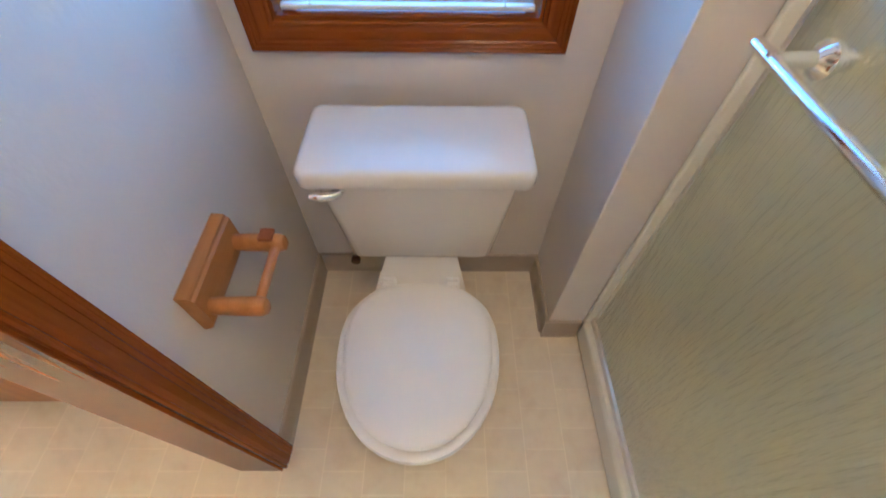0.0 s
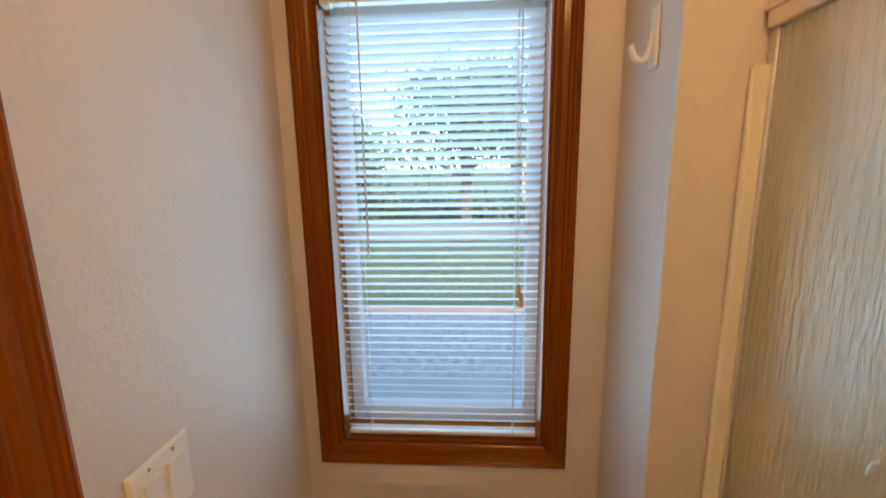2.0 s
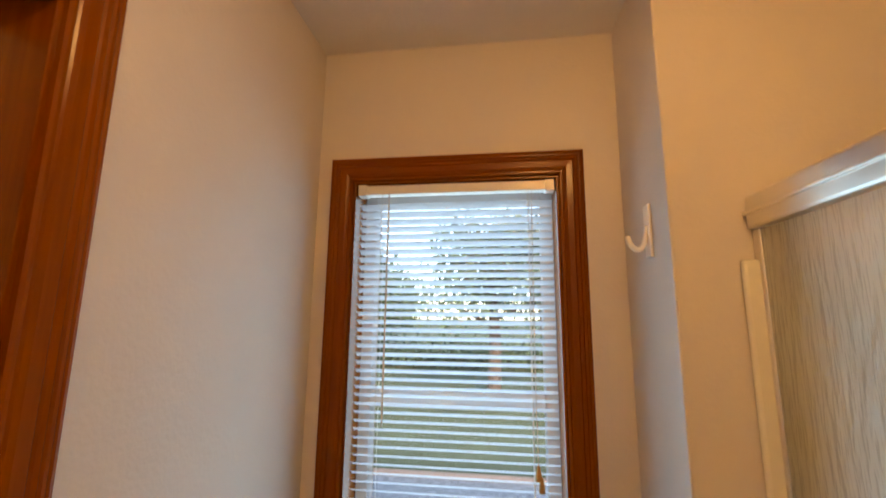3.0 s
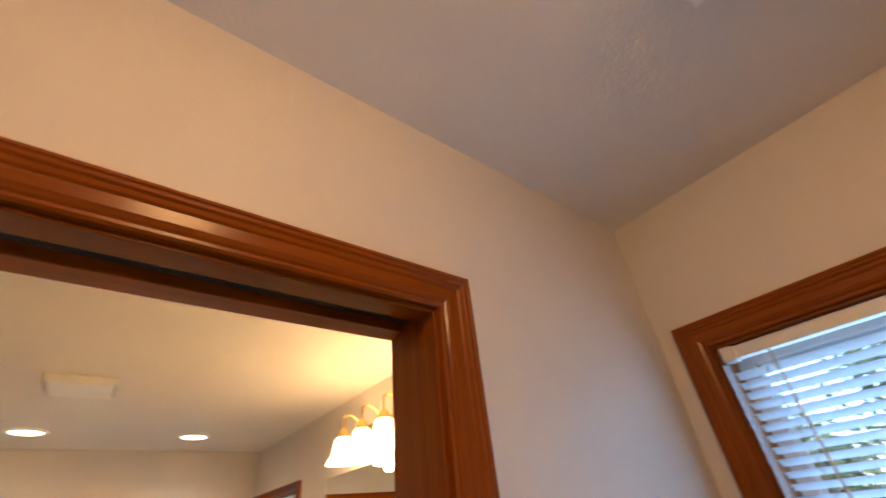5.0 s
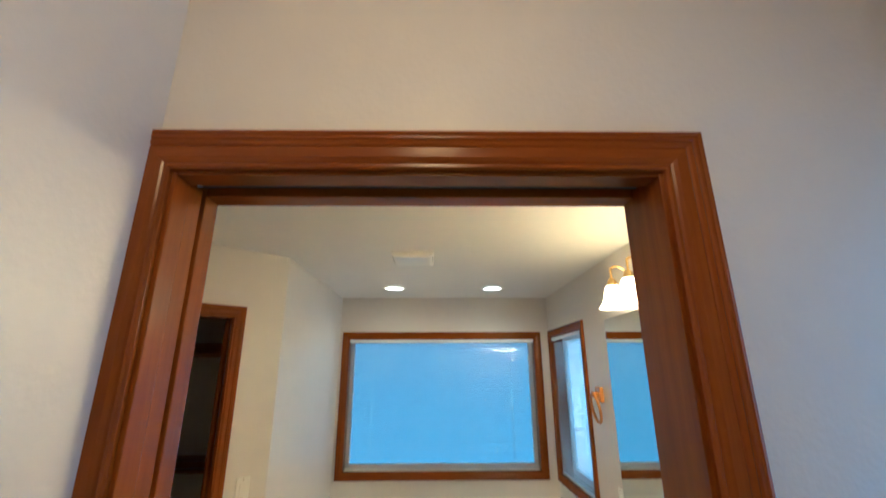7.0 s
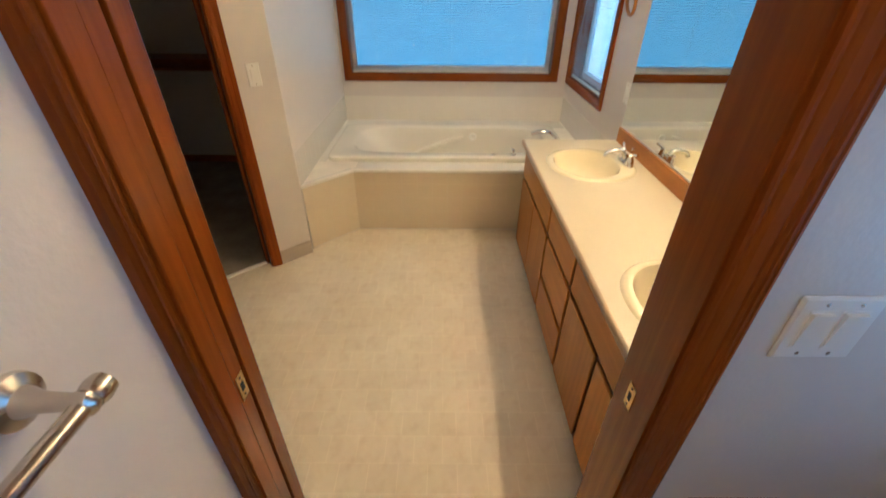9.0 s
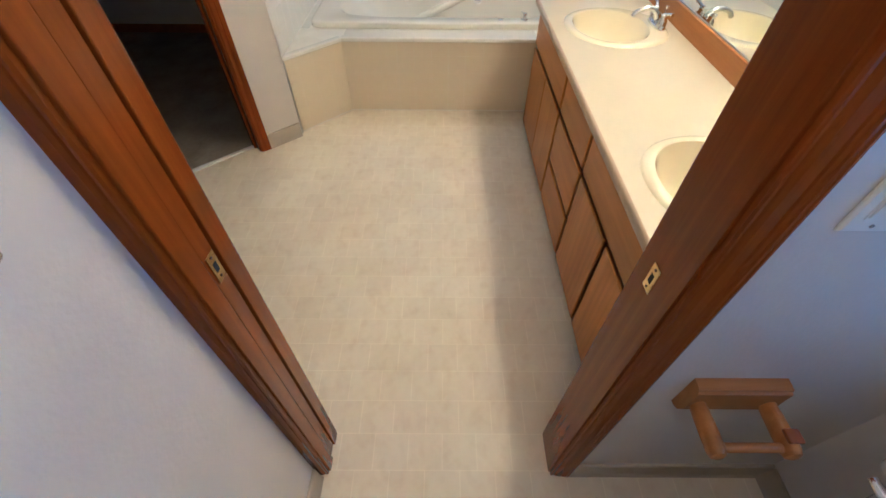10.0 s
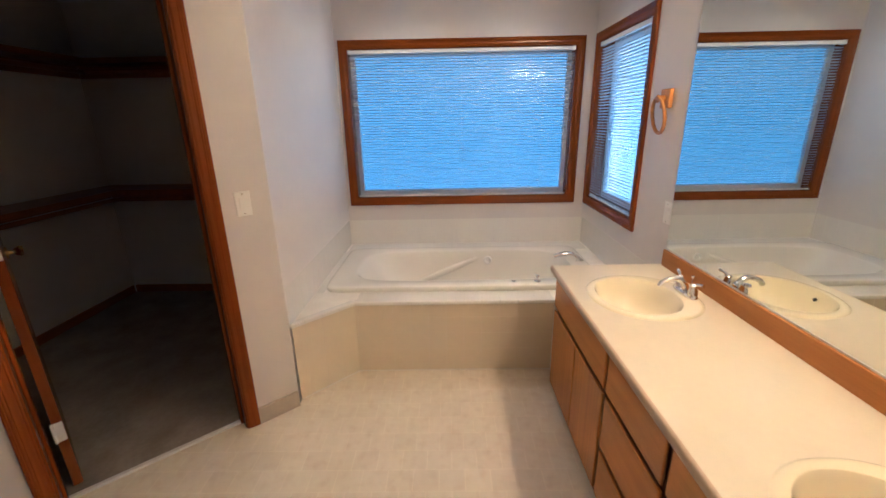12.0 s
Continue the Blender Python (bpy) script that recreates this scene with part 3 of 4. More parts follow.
blind("window_blind", WN @ pose(0.008, 0.016, 0.0065), 0.813, 1.147, radians(-15), SLAT_SHUT, "white mini blind with level slats beside the mirror")


# ---- bathtub deck ----
deck = tagged(thing("tub_deck", pose(-2.9, -1, 0), "white tiled platform built round the bathtub", "tub deck"), kind="structure")
FRONT = -2.272
pts = [(FRONT, -0.465), (FRONT, -1.667), (-1.975, -1.965), (-1.9605, -1.9485), (-1.975, TUB_S), (TUB_X, TUB_S), (TUB_X, NORTH), (-2.106, NORTH), (-2.106, -0.36)]
TUB_C = (-2.830, -0.985)
body_bm = bmesh.new()
lowv = [body_bm.verts.new((x, y, 0)) for x, y in pts]
topv = [body_bm.verts.new((x, y, DECK - 0.002)) for x, y in pts]
for i in range(len(pts)):
    k = (i + 1) % len(pts)
    body_bm.faces.new((lowv[i], lowv[k], topv[k], topv[i]))
hole = [body_bm.verts.new((TUB_C[0] + a * 0.40, TUB_C[1] + b * 0.86, DECK - 0.002)) for a, b in ((1, 1), (1, -1), (-1, -1), (-1, 1))]
fill = [body_bm.edges.get((topv[i], topv[(i + 1) % len(pts)])) for i in range(len(pts))] + [body_bm.edges.new((hole[i], hole[(i + 1) % 4])) for i in range(4)]
bmesh.ops.triangle_fill(body_bm, edges=fill, use_beauty=True)
in_deck = part("deck_body", body_bm, GROUT, deck)
in_deck.matrix_parent_inverse = deck.matrix_world.inverted()

for a, b in (((FRONT, -0.465), (FRONT, -1.667)), ((FRONT, -1.667), (-1.975, -1.965))):
    a, b = Vector((*a, DECK - 0.010)), Vector((*b, DECK - 0.010))
    side = Vector((b.y - a.y, a.x - b.x, 0)).normalized() * -1
    prof = ((-0.030, 0.0085), (0.004, 0.0110), (0.011, 0.0090), (0.0150, 0.003), (0.0150, -0.010), (0.010, -0.013), (-0.030, -0.010))
    run, step = (b - a).length, 0.108
    for k in range(math.ceil(run / step - 0.2)):
        ends = [a + (b - a) * (q / run) for q in (k * step + 0.0007, min(run, (k + 1) * step if run - (k + 1) * step > 0.02 else run) - 0.0007)]
        bn = part("bullnose_tile", loft([[p + side * u + Vector((0, 0, v)) for u, v in prof] for p in ends]), TILE, deck, smooth=True)
        bn.matrix_parent_inverse = deck.matrix_world.inverted()

TS, TG = 0.108, 0.0009
tile_cache = {}


def tile_mesh(w, h, glaze):
    key = (round(w, 3), round(h, 3), glaze.name)
    if key not in tile_cache:
        bm = bmesh.new()
        a = [bm.verts.new((x, y, 0)) for x, y in ((0, 0), (w, 0), (w, h), (0, h))]
        b = [bm.verts.new((x, y, 0.0007)) for x, y in ((0.0, 0.0), (w, 0.0), (w, h), (0.0, h))]
        e = 0.0008
        c = [bm.verts.new((x, y, 0.0010)) for x, y in ((e, e), (w - e, e), (w - e, h - e), (e, h - e))]
        for r, s in ((a, b), (b, c)):
            for i in range(4):
                bm.faces.new((r[i], r[(i + 1) % 4], s[(i + 1) % 4], s[i]))
        bm.faces.new(c)
        me = bpy.data.meshes.new("tile")
        bm.to_mesh(me)
        bm.free()
        me.materials.append(glaze)
        tile_cache[key] = me
    return tile_cache[key]


TILES = []      # laid at the end of the file


def tiled(parent, o, u, v, ulen, vlen, glaze=None):
    """Remembers a field of square tiles: o a corner on the grouted face, u and v along it."""
    TILES.append((parent, Vector(o), Vector(u).normalized(), Vector(v).normalized(), ulen, vlen, glaze))


tiled(deck, (FRONT, -0.465, DECK - 0.002), (0, -1, 0), (0, 0, -1), 1.202, DECK - 0.010, APRON_TILE)
tiled(deck, (FRONT, -1.667, DECK - 0.002), (0.327, -0.328, 0), (0, 0, -1), 0.418, DECK - 0.010, APRON_TILE)
tiled(deck, (-2.106, -0.36, DECK - 0.002), (FRONT + 2.106, -0.105, 0), (0, 0, -1), 0.196, DECK - 0.010)
tiled(deck, (FRONT + 0.008, -0.467, DECK - 0.002), (-1, 0, 0), (0, -1, 0), 0.146, 1.2)
tiled(deck, (-2.41, -1.888, DECK - 0.002), (-1, 0, 0), (0, -1, 0), 0.843, 0.054)
tiled(deck, (-3.255, NORTH - 0.01, DECK - 0.002), (-1, 0, 0), (0, -1, 0), 0.220, 1.98)
surround = tagged(thing("tile_surround", pose(TUB_X, -1, DECK), "two courses of white tile round the bathtub", "tile"), kind="structure")
tiled(surround, (TUB_X + 0.0, NORTH, DECK + 2 * TS), (0, -1, 0), (0, 0, -1), NORTH - TUB_S, 2 * TS)
tiled(surround, (TUB_X + 0.008, TUB_S, DECK + 2 * TS), (1, 0, 0), (0, 0, -1), 1.495, 2 * TS)
tiled(surround, (-2.112, NORTH, DECK + 2 * TS), (-1, 0, 0), (0, 0, -1), -2.112 - TUB_X - 0.008, 2 * TS)

# ---- bathtub ----
tub = thing("bathtub", pose(TUB_C[0], TUB_C[1], DECK), "off-white drop-in whirlpool bathtub set in a tiled deck", "bathtub")
rings = []
for rx, ry, z, pw in ((0.414, 0.894, -0.004, 18), (0.420, 0.900, 0.004, 18), (0.420, 0.900, 0.024, 18), (0.417, 0.897, 0.031, 16), (0.409, 0.889, 0.035, 15), (0.395, 0.875, 0.036, 14)):
    rings.append(oval(0, 0, rx, ry, z, 72, pw))
for rx, ry, z, pw, cy in ((0.322, 0.765, 0.035, 4.6, 0.005), (0.316, 0.756, 0.031, 4.6, 0.007), (0.310, 0.746, 0.018, 4.6, 0.012), (0.300, 0.715, -0.04, 4.6, 0.025), (0.282, 0.630, -0.16, 4.6, 0.060), (0.262, 0.535, -0.30, 4.4, 0.095), (0.230, 0.470, -0.365, 3.6, 0.110), (0.12, 0.27, -0.385, 2.4, 0.11)):
    rings.append(oval(0, cy, rx, ry, z, 72, pw))
shell = part("tub_shell", loft(rings, cap=False), TUB, tub, smooth=True)
part("tub_floor", loft([[p + Vector((0, 0, -0.006)) for p in rings[-1]], rings[-1]]), TUB, tub)
part("whirlpool_jet", lathe([(0.034, 0.0), (0.033, 0.010), (0.028, 0.014), (0.018, 0.012), (0.015, 0.005)], 22, "x", (-0.300, 0.205, -0.045)), PLASTIC, tub, "round whirlpool jet", True)
part("armrest", tube([(-0.262, -0.44, -0.26), (-0.276, -0.26, -0.18), (-0.291, -0.06, -0.10), (-0.304, 0.12, -0.030)], [0.020, 0.026, 0.026, 0.016], 14), TUB, tub, "moulded sloping armrest", True)
part("overflow_cap", lathe([(0.017, 0.034), (0.017, 0.040), (0.006, 0.042)], 16, "z", (0.362, 0.308, 0)), CHROME, tub, "chrome button", True)
tapb = part("control_knob", lathe([(0.022, 0.034), (0.022, 0.040), (0.010, 0.044), (0.009, 0.064), (0.013, 0.068), (0.012, 0.078), (0.002, 0.080)], 18, "z", (0.362, 0.460, 0)), CHROME, tub, "chrome air control", True)
part("lever", tube([(0.362, 0.460, 0.072), (0.347, 0.437, 0.082)], 0.004, 8), CHROME, tapb)
sp = arc((-0.04, 0.85, 0.03), (-0.045, 0.80, 0.115), (-0.05, 0.665, 0.062), 14)
part("tub_spout", tube([tuple(p) for p in sp], [0.022] * 4 + [0.019] * 8 + [0.016] * 3, 14), CHROME, tub, "arched chrome filler spout", True)
part("spout_base", lathe([(0.032, 0.03), (0.032, 0.036), (0.024, 0.045)], 20, "z", (-0.04, 0.85, 0)), CHROME, tub)

# ---- vanity ----
VX0, VX1, VF = -2.095, -WALL_D - 0.003, -0.515        # ends, front of the doors
CT = 0.757
van = thing("vanity_cabinet", pose((VX0 + VX1) / 2, VF + 0.3, 0), "long oak vanity cabinet with flat doors and drawers", "vanity")
vinv = van.matrix_world.inverted()


def vpart(name, bm, mat, parent, label="", smooth=False):
    ob = part(name, bm, mat, parent, label, smooth)
    if parent is van:
        ob.matrix_parent_inverse = vinv
    return ob


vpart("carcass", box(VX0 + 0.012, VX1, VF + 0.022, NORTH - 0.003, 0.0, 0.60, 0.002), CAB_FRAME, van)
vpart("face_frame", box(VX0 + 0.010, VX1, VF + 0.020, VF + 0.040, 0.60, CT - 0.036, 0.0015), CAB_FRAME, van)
vpart("end_panel", box(VX0 + 0.004, VX0 + 0.012, VF + 0.021, NORTH - 0.003, 0.0, CT - 0.036, 0.001), OAK_Z, van)


def front(kind, x0, x1, z0, z1):
    """Flat lipped door or drawer front, its back edges cut away for a finger grip."""
    lip = 0.012
    rings = [[(x0 + lip, VF + 0.019, z0 + lip), (x1 - lip, VF + 0.019, z0 + lip), (x1 - lip, VF + 0.019, z1 - lip), (x0 + lip, VF + 0.019, z1 - lip)]]
    rings.append([(x0, VF + 0.007, z0), (x1, VF + 0.007, z0), (x1, VF + 0.007, z1), (x0, VF + 0.007, z1)])
    rings.append([(x0, VF + 0.003, z0), (x1, VF + 0.003, z0), (x1, VF + 0.003, z1), (x0, VF + 0.003, z1)])
    e = 0.004
    rings.append([(x0 + e, VF, z0 + e), (x1 - e, VF, z0 + e), (x1 - e, VF, z1 - e), (x0 + e, VF, z1 - e)])
    return vpart(kind, loft([[Vector(p) for p in r] for r in rings]), OAK_Z if kind == "door" else OAK_H, van)


front("drawer_front", -2.078, -1.352, 0.532, 0.702)
front("door", -2.078, -1.697, 0.050, 0.508)
front("door", -1.691, -1.352, 0.050, 0.508)
front("drawer_front", -1.328, -0.915, 0.532, 0.702)
front("drawer_front", -1.328, -0.915, 0.286, 0.508)
front("drawer_front", -1.328, -0.915, 0.050, 0.262)
front("drawer_front", -0.890, -0.150, 0.532, 0.702)
front("door", -0.890, -0.556, 0.050, 0.508)
front("door", -0.532, -0.150, 0.050, 0.508)

SINKS = [(-1.694, -0.240), (-0.542, -0.240)]
top = thing("countertop", pose(-1.1, -0.3, CT), "cream laminate countertop with two sink cut-outs", "countertop")
cb = bmesh.new()
outer = [cb.verts.new(p) for p in ((VX0 - 0.010, VF - 0.018, CT), (VX1, VF - 0.018, CT), (VX1, NORTH - 0.002, CT), (VX0 - 0.010, NORTH - 0.002, CT))]
edges = [cb.edges.new((outer[i], outer[(i + 1) % 4])) for i in range(4)]
for sx, sy in SINKS:
    r = [cb.verts.new(p) for p in oval(sx, sy, 0.222, 0.212, CT, 40)]
    edges += [cb.edges.new((r[i], r[(i + 1) % 40])) for i in range(40)]
bmesh.ops.triangle_fill(cb, edges=edges, use_beauty=True)
ext = bmesh.ops.extrude_face_region(cb, geom=cb.faces[:])
bmesh.ops.translate(cb, vec=(0, 0, -0.030), verts=[g for g in ext["geom"] if isinstance(g, bmesh.types.BMVert)])
slab = part("slab", cb, LAMINATE, top)
slab.matrix_parent_inverse = top.matrix_world.inverted()
eg = part("front_edge", loft([[Vector((x, VF - 0.018 - u, CT + v)) for u, v in ((0, 0.0005), (0.006, -0.001), (0.010, -0.005), (0.011, -0.012), (0.010, -0.030), (0.006, -0.035), (0, -0.036))] for x in (VX0 - 0.010, VX1)]), LAM_EDGE, top, "tan rounded front edge", True)
eg.matrix_parent_inverse = top.matrix_world.inverted()
structure("backsplash", box(VX0 + 0.004, VX1, NORTH - 0.020, NORTH - 0.001, CT, CT + 0.088, 0.003), OAK_H, "oak backsplash board along the counter")
mir = thing("mirror", pose(-1.1, NORTH, 0.848), "large frameless wall mirror above the vanity", "mirror")
mp_ = part("mirror_glass", box(VX0 + 0.006, VX1, NORTH - 0.0065, NORTH - 0.001, 0.852, 2.065), MIRROR, mir)
mp_.matrix_parent_inverse = mir.matrix_world.inverted()
ch = part("channel", box(VX0 + 0.006, VX1, NORTH - 0.010, NORTH - 0.001, 0.8455, 0.8515, 0.001), ALU, mir, "thin metal channel")
ch.matrix_parent_inverse = mir.matrix_world.inverted()


def sink(m):
    sk = thing("sink", m, "cream oval drop-in sink in the countertop", "sink", "sinks in the vanity")
    rr = []
    for rx, ry, z in ((0.250, 0.212, 0.0003), (0.248, 0.210, 0.0022), (0.2445, 0.2065, 0.0052), (0.239, 0.201, 0.0080), (0.233, 0.195, 0.0098), (0.226, 0.188, 0.0105)):
        rr.append(oval(0, 0, rx * 0.965, ry * 1.10, z, 56, 2.15))
    for rx, ry, cy, z in ((0.200, 0.146, -0.024, 0.008), (0.192, 0.138, -0.026, -0.006), (0.178, 0.126, -0.028, -0.05), (0.150, 0.106, -0.03, -0.10), (0.105, 0.076, -0.03, -0.135), (0.05, 0.04, -0.03, -0.147), (0.022, 0.022, -0.03, -0.149)):
        rr.append(oval(0, cy, rx * 1.01, ry * 1.17, z, 56, 2.1))
    part("basin", loft(rr, cap=False), BISQUE, sk, smooth=True)
    part("drain", lathe([(0.022, -0.150), (0.021, -0.146), (0.014, -0.147), (0.003, -0.146)], 20, "z", (0, -0.03, 0)), CHROME, sk, "chrome drain", True)
    part("overflow_hole", lathe([(0.008, -0.188), (0.008, -0.1745)], 14, "y", (0.0, 0.0, -0.030)), DARK, sk)
    return sk


def faucet(m):
    """Chrome centre-set tap: base bar, two levers, arched spout towards -y."""
    fc = thing("faucet", m, "chrome two-handle faucet on the back of the sink", "faucet", "faucets on the vanity")
    rings = [oval(0, 0, rx, ry, z, 32, 2.6) for rx, ry, z in ((0.080, 0.026, 0), (0.080, 0.026, 0.008), (0.074, 0.022, 0.016), (0.05, 0.014, 0.018))]
    part("base", loft(rings), CHROME, fc, smooth=True)
    for s in (-1, 1):
        hd = part("handle", lathe([(0.021, 0.014), (0.019, 0.034), (0.013, 0.046), (0.014, 0.056), (0.008, 0.064), (0.001, 0.066)], 18, "z", (s * 0.052, 0, 0)), CHROME, fc, smooth=True)
        part("lever", tube([(s * 0.052, 0, 0.058), (s * 0.075, 0.008, 0.068), (s * 0.098, 0.012, 0.072)], [0.007, 0.006, 0.0075], 10), CHROME, hd, smooth=True)
    sp = arc((0, 0, 0.014), (0, -0.015, 0.080), (0, -0.075, 0.066), 9) + arc((0, -0.075, 0.066), (0, -0.112, 0.058), (0, -0.118, 0.034), 6)[1:]
    part("spout", tube([tuple(p) for p in sp], [0.016] * 3 + [0.0125] * 7 + [0.011] * 6, 14), CHROME, fc, smooth=True)
    part("lift_rod", tube([(0, 0.022, 0.01), (0, 0.024, 0.07)], 0.0022, 8), CHROME, fc)
    part("lift_knob", lathe([(0.002, 0.068), (0.006, 0.071), (0.006, 0.078), (0.001, 0.080)], 12, "z", (0, 0.024, 0)), CHROME, fc)
    return fc


s1 = sink(pose(*SINKS[0], CT))
copy_thing(s1, pose(*SINKS[1], CT))
f1 = faucet(pose(SINKS[0][0], SINKS[0][1] + 0.187, CT + 0.0112))
copy_thing(f1, pose(SINKS[1][0], SINKS[1][1] + 0.187, CT + 0.0112))


# ---- vanity light ----
vl = thing("vanity_light", pose(-1.11, NORTH, 2.2), "brass bar light with six lit bell glass shades", "vanity light")
part("back_plate", box(-0.62, 0.62, -0.022, -0.001, -0.045, 0.045, 0.006), BRASS, vl)
for sx in SHADE_X:
    x = sx + 1.11
    y = SHADE_Y - NORTH
    zt = SHADE_Z - 2.2
    ar = part("arm", tube([tuple(p) for p in arc((x, -0.02, 0.01), (x, y * 0.55, 0.13), (x, y, 0.085), 8) + arc((x, y, 0.085), (x, y, 0.06), (x, y, 0.024), 3)[1:]], 0.006, 10), BRASS, vl, smooth=True)
    part("socket_cup", lathe([(0.009, 0.030), (0.016, 0.024), (0.026, 0.008), (0.028, -0.014)], 20, "z", (x, y, 0)), BRASS, ar, smooth=True)
    sh = part("shade", lathe([(0.028, -0.010), (0.038, -0.020), (0.045, -0.045), (0.050, -0.075), (0.058, -0.100), (0.072, -0.121), (0.080, -0.129), (0.078, -0.130), (0.068, -0.121), (0.055, -0.100), (0.047, -0.075), (0.042, -0.045), (0.034, -0.022)], 32, "z", (x, y, 0), cap=False), SHADE, vl, "lit bell-shaped glass", True)

# ---- recessed lamps, ceiling vents ----
for cx, cy in (*CANS, DOME):
    cl = thing("recessed_light", pose(cx, cy, CEIL), "lit round recessed ceiling light in the toilet room" if cx > 0 else "lit round recessed ceiling light above the bathtub", "ceiling light", "recessed downlights")
    part("trim_ring", lathe([(0.098, -0.001), (0.098, -0.006), (0.090, -0.010), (0.078, -0.010), (0.074, -0.004)], 36, "z", cap=False), PLASTIC, cl, smooth=True)
    ln = part("lens", lathe([(0.075, -0.0045), (0.074, -0.0065), (0.001, -0.0075)], 36, "z"), CANLIGHT, cl, "glowing lens", True)
    ln.visible_shadow = False
fan = thing("ceiling_vent", pose(-1.93, -1.165, CEIL), "white square ceiling fan cover", "ceiling vent")
rings = [[Vector((sx * a, sy * b, z)) for sx, sy in ((-1, -1), (1, -1), (1, 1), (-1, 1))] for a, b, z in ((0.125, 0.125, -0.001), (0.125, 0.125, -0.010), (0.118, 0.118, -0.030), (0.10, 0.10, -0.036))]
part("cover", loft(rings), PLASTIC, fan)
for sx in (-1, 1):
    part("slot", box(-0.09, 0.09, sx * 0.119 - 0.003, sx * 0.119 + 0.003, -0.026, -0.016), DARK, fan)

grille = thing("ceiling_vent", pose(0.585, -0.585, CEIL), "white louvred exhaust grille in the toilet room ceiling", "ceiling vent")
for a, b, c, d in ((-0.135, 0.135, 0.105, 0.135), (-0.135, 0.135, -0.135, -0.105), (-0.135, -0.105, -0.105, 0.105), (0.105, 0.135, -0.105, 0.105)):
    part("frame", box(a, b, c, d, -0.016, -0.001, 0.003), PLASTIC, grille)
part("backing", box(-0.105, 0.105, -0.105, 0.105, -0.003, -0.001), DARK, grille)
part("rib", box(-0.004, 0.004, -0.105, 0.105, -0.012, -0.004), PLASTIC, grille)
sl_me = None
for i in range(15):
    if sl_me is None:
        sl = part("louvre", box(-0.105, 0.105, -0.0035, 0.0035, -0.0145, -0.004, 0.001), PLASTIC, grille)
        sl_me = sl.data
    else:
        sl = new("louvre", sl_me)
        sl.parent = grille
    sl.matrix_basis = pose(0, -0.098 + i * 0.014, 0)


# ---- toilet ----
TX = 0.392
wc = thing("toilet", pose(TX, 0, 0), "white two-piece toilet with closed lid", "toilet")


def slab_ring(x, y0, y1, z, r):
    """Rounded rectangle ring, half-width x, from y0 to y1."""
    out = []
    for cx, cy, a0 in ((x - r, y1 - r, 0), (-x + r, y1 - r, 90), (-x + r, y0 + r, 180), (x - r, y0 + r, 270)):
        for k in range(5):
            a = radians(a0 + 22.5 * k)
            out.append(Vector((cx + r * math.cos(a), cy + r * math.sin(a), z)))
    return out


part("tank", loft([slab_ring(0.180, -0.235, -0.060, 0.405, 0.030), slab_ring(0.186, -0.242, -0.055, 0.415, 0.030), slab_ring(0.218, -0.256, -0.050, 0.685, 0.026), slab_ring(0.220, -0.257, -0.050, 0.700, 0.026)]), PORCELAIN, wc, smooth=True)
part("tank_lid", loft([slab_ring(0.228, -0.266, -0.056, 0.697, 0.02), slab_ring(0.241, -0.277, -0.050, 0.701, 0.022), slab_ring(0.244, -0.280, -0.048, 0.707, 0.024), slab_ring(0.244, -0.280, -0.048, 0.731, 0.024), slab_ring(0.242, -0.278, -0.050, 0.738, 0.023), slab_ring(0.237, -0.272, -0.054, 0.743, 0.021), slab_ring(0.228, -0.263, -0.061, 0.7445, 0.018)]), PORCELAIN, wc, smooth=True)


def egg(rx, y_back, y_front, z, n=48, back=3.0):
    """Toilet-shaped ring: blunt behind, rounder in front."""
    out = []
    cy = y_back - (y_back - y_front) * 0.42
    for i in range(n):
        a = 2 * math.pi * i / n
        c, s = math.cos(a), math.sin(a)
        p = back if s > 0 else 2.05
        x = rx * math.copysign(abs(c) ** (2 / p), c)
        y = (y_back - cy if s > 0 else cy - y_front) * math.copysign(abs(s) ** (2 / p), s)
        out.append(Vector((x, cy + y, z)))
    return out


bowl = [egg(0.105, -0.12, -0.54, 0.0), egg(0.108, -0.12, -0.545, 0.02), egg(0.098, -0.13, -0.52, 0.10), egg(0.11, -0.14, -0.54, 0.18), egg(0.142, -0.20, -0.62, 0.27, back=2.4), egg(0.172, -0.27, -0.70, 0.345, back=2.2), egg(0.180, -0.305, -0.722, 0.372, back=2.2), egg(0.178, -0.31, -0.72, 0.384, back=2.2)]
part("bowl", loft(bowl), PORCELAIN, wc, smooth=True)
neck = [slab_ring(a, -0.36, -0.06, z, 0.03) for a, z in ((0.10, 0.20), (0.105, 0.33), (0.11, 0.385), (0.108, 0.404))]
for r in neck:
    for p in r:
        p.x *= 0.64 + 0.50 * max(0.0, (-p.y - 0.20)) / 0.16
part("tank_shelf", loft(neck), PORCELAIN, wc, smooth=True)
part("seat", loft([egg(0.177, -0.325, -0.724, 0.388, back=2.5), egg(0.185, -0.318, -0.732, 0.393, back=2.5), egg(0.186, -0.317, -0.733, 0.399, back=2.5), egg(0.182, -0.321, -0.729, 0.405, back=2.5), egg(0.174, -0.328, -0.718, 0.408, back=2.5), egg(0.164, -0.334, -0.706, 0.405, back=2.5)]), SEAT, wc, "white closed seat ring", True)
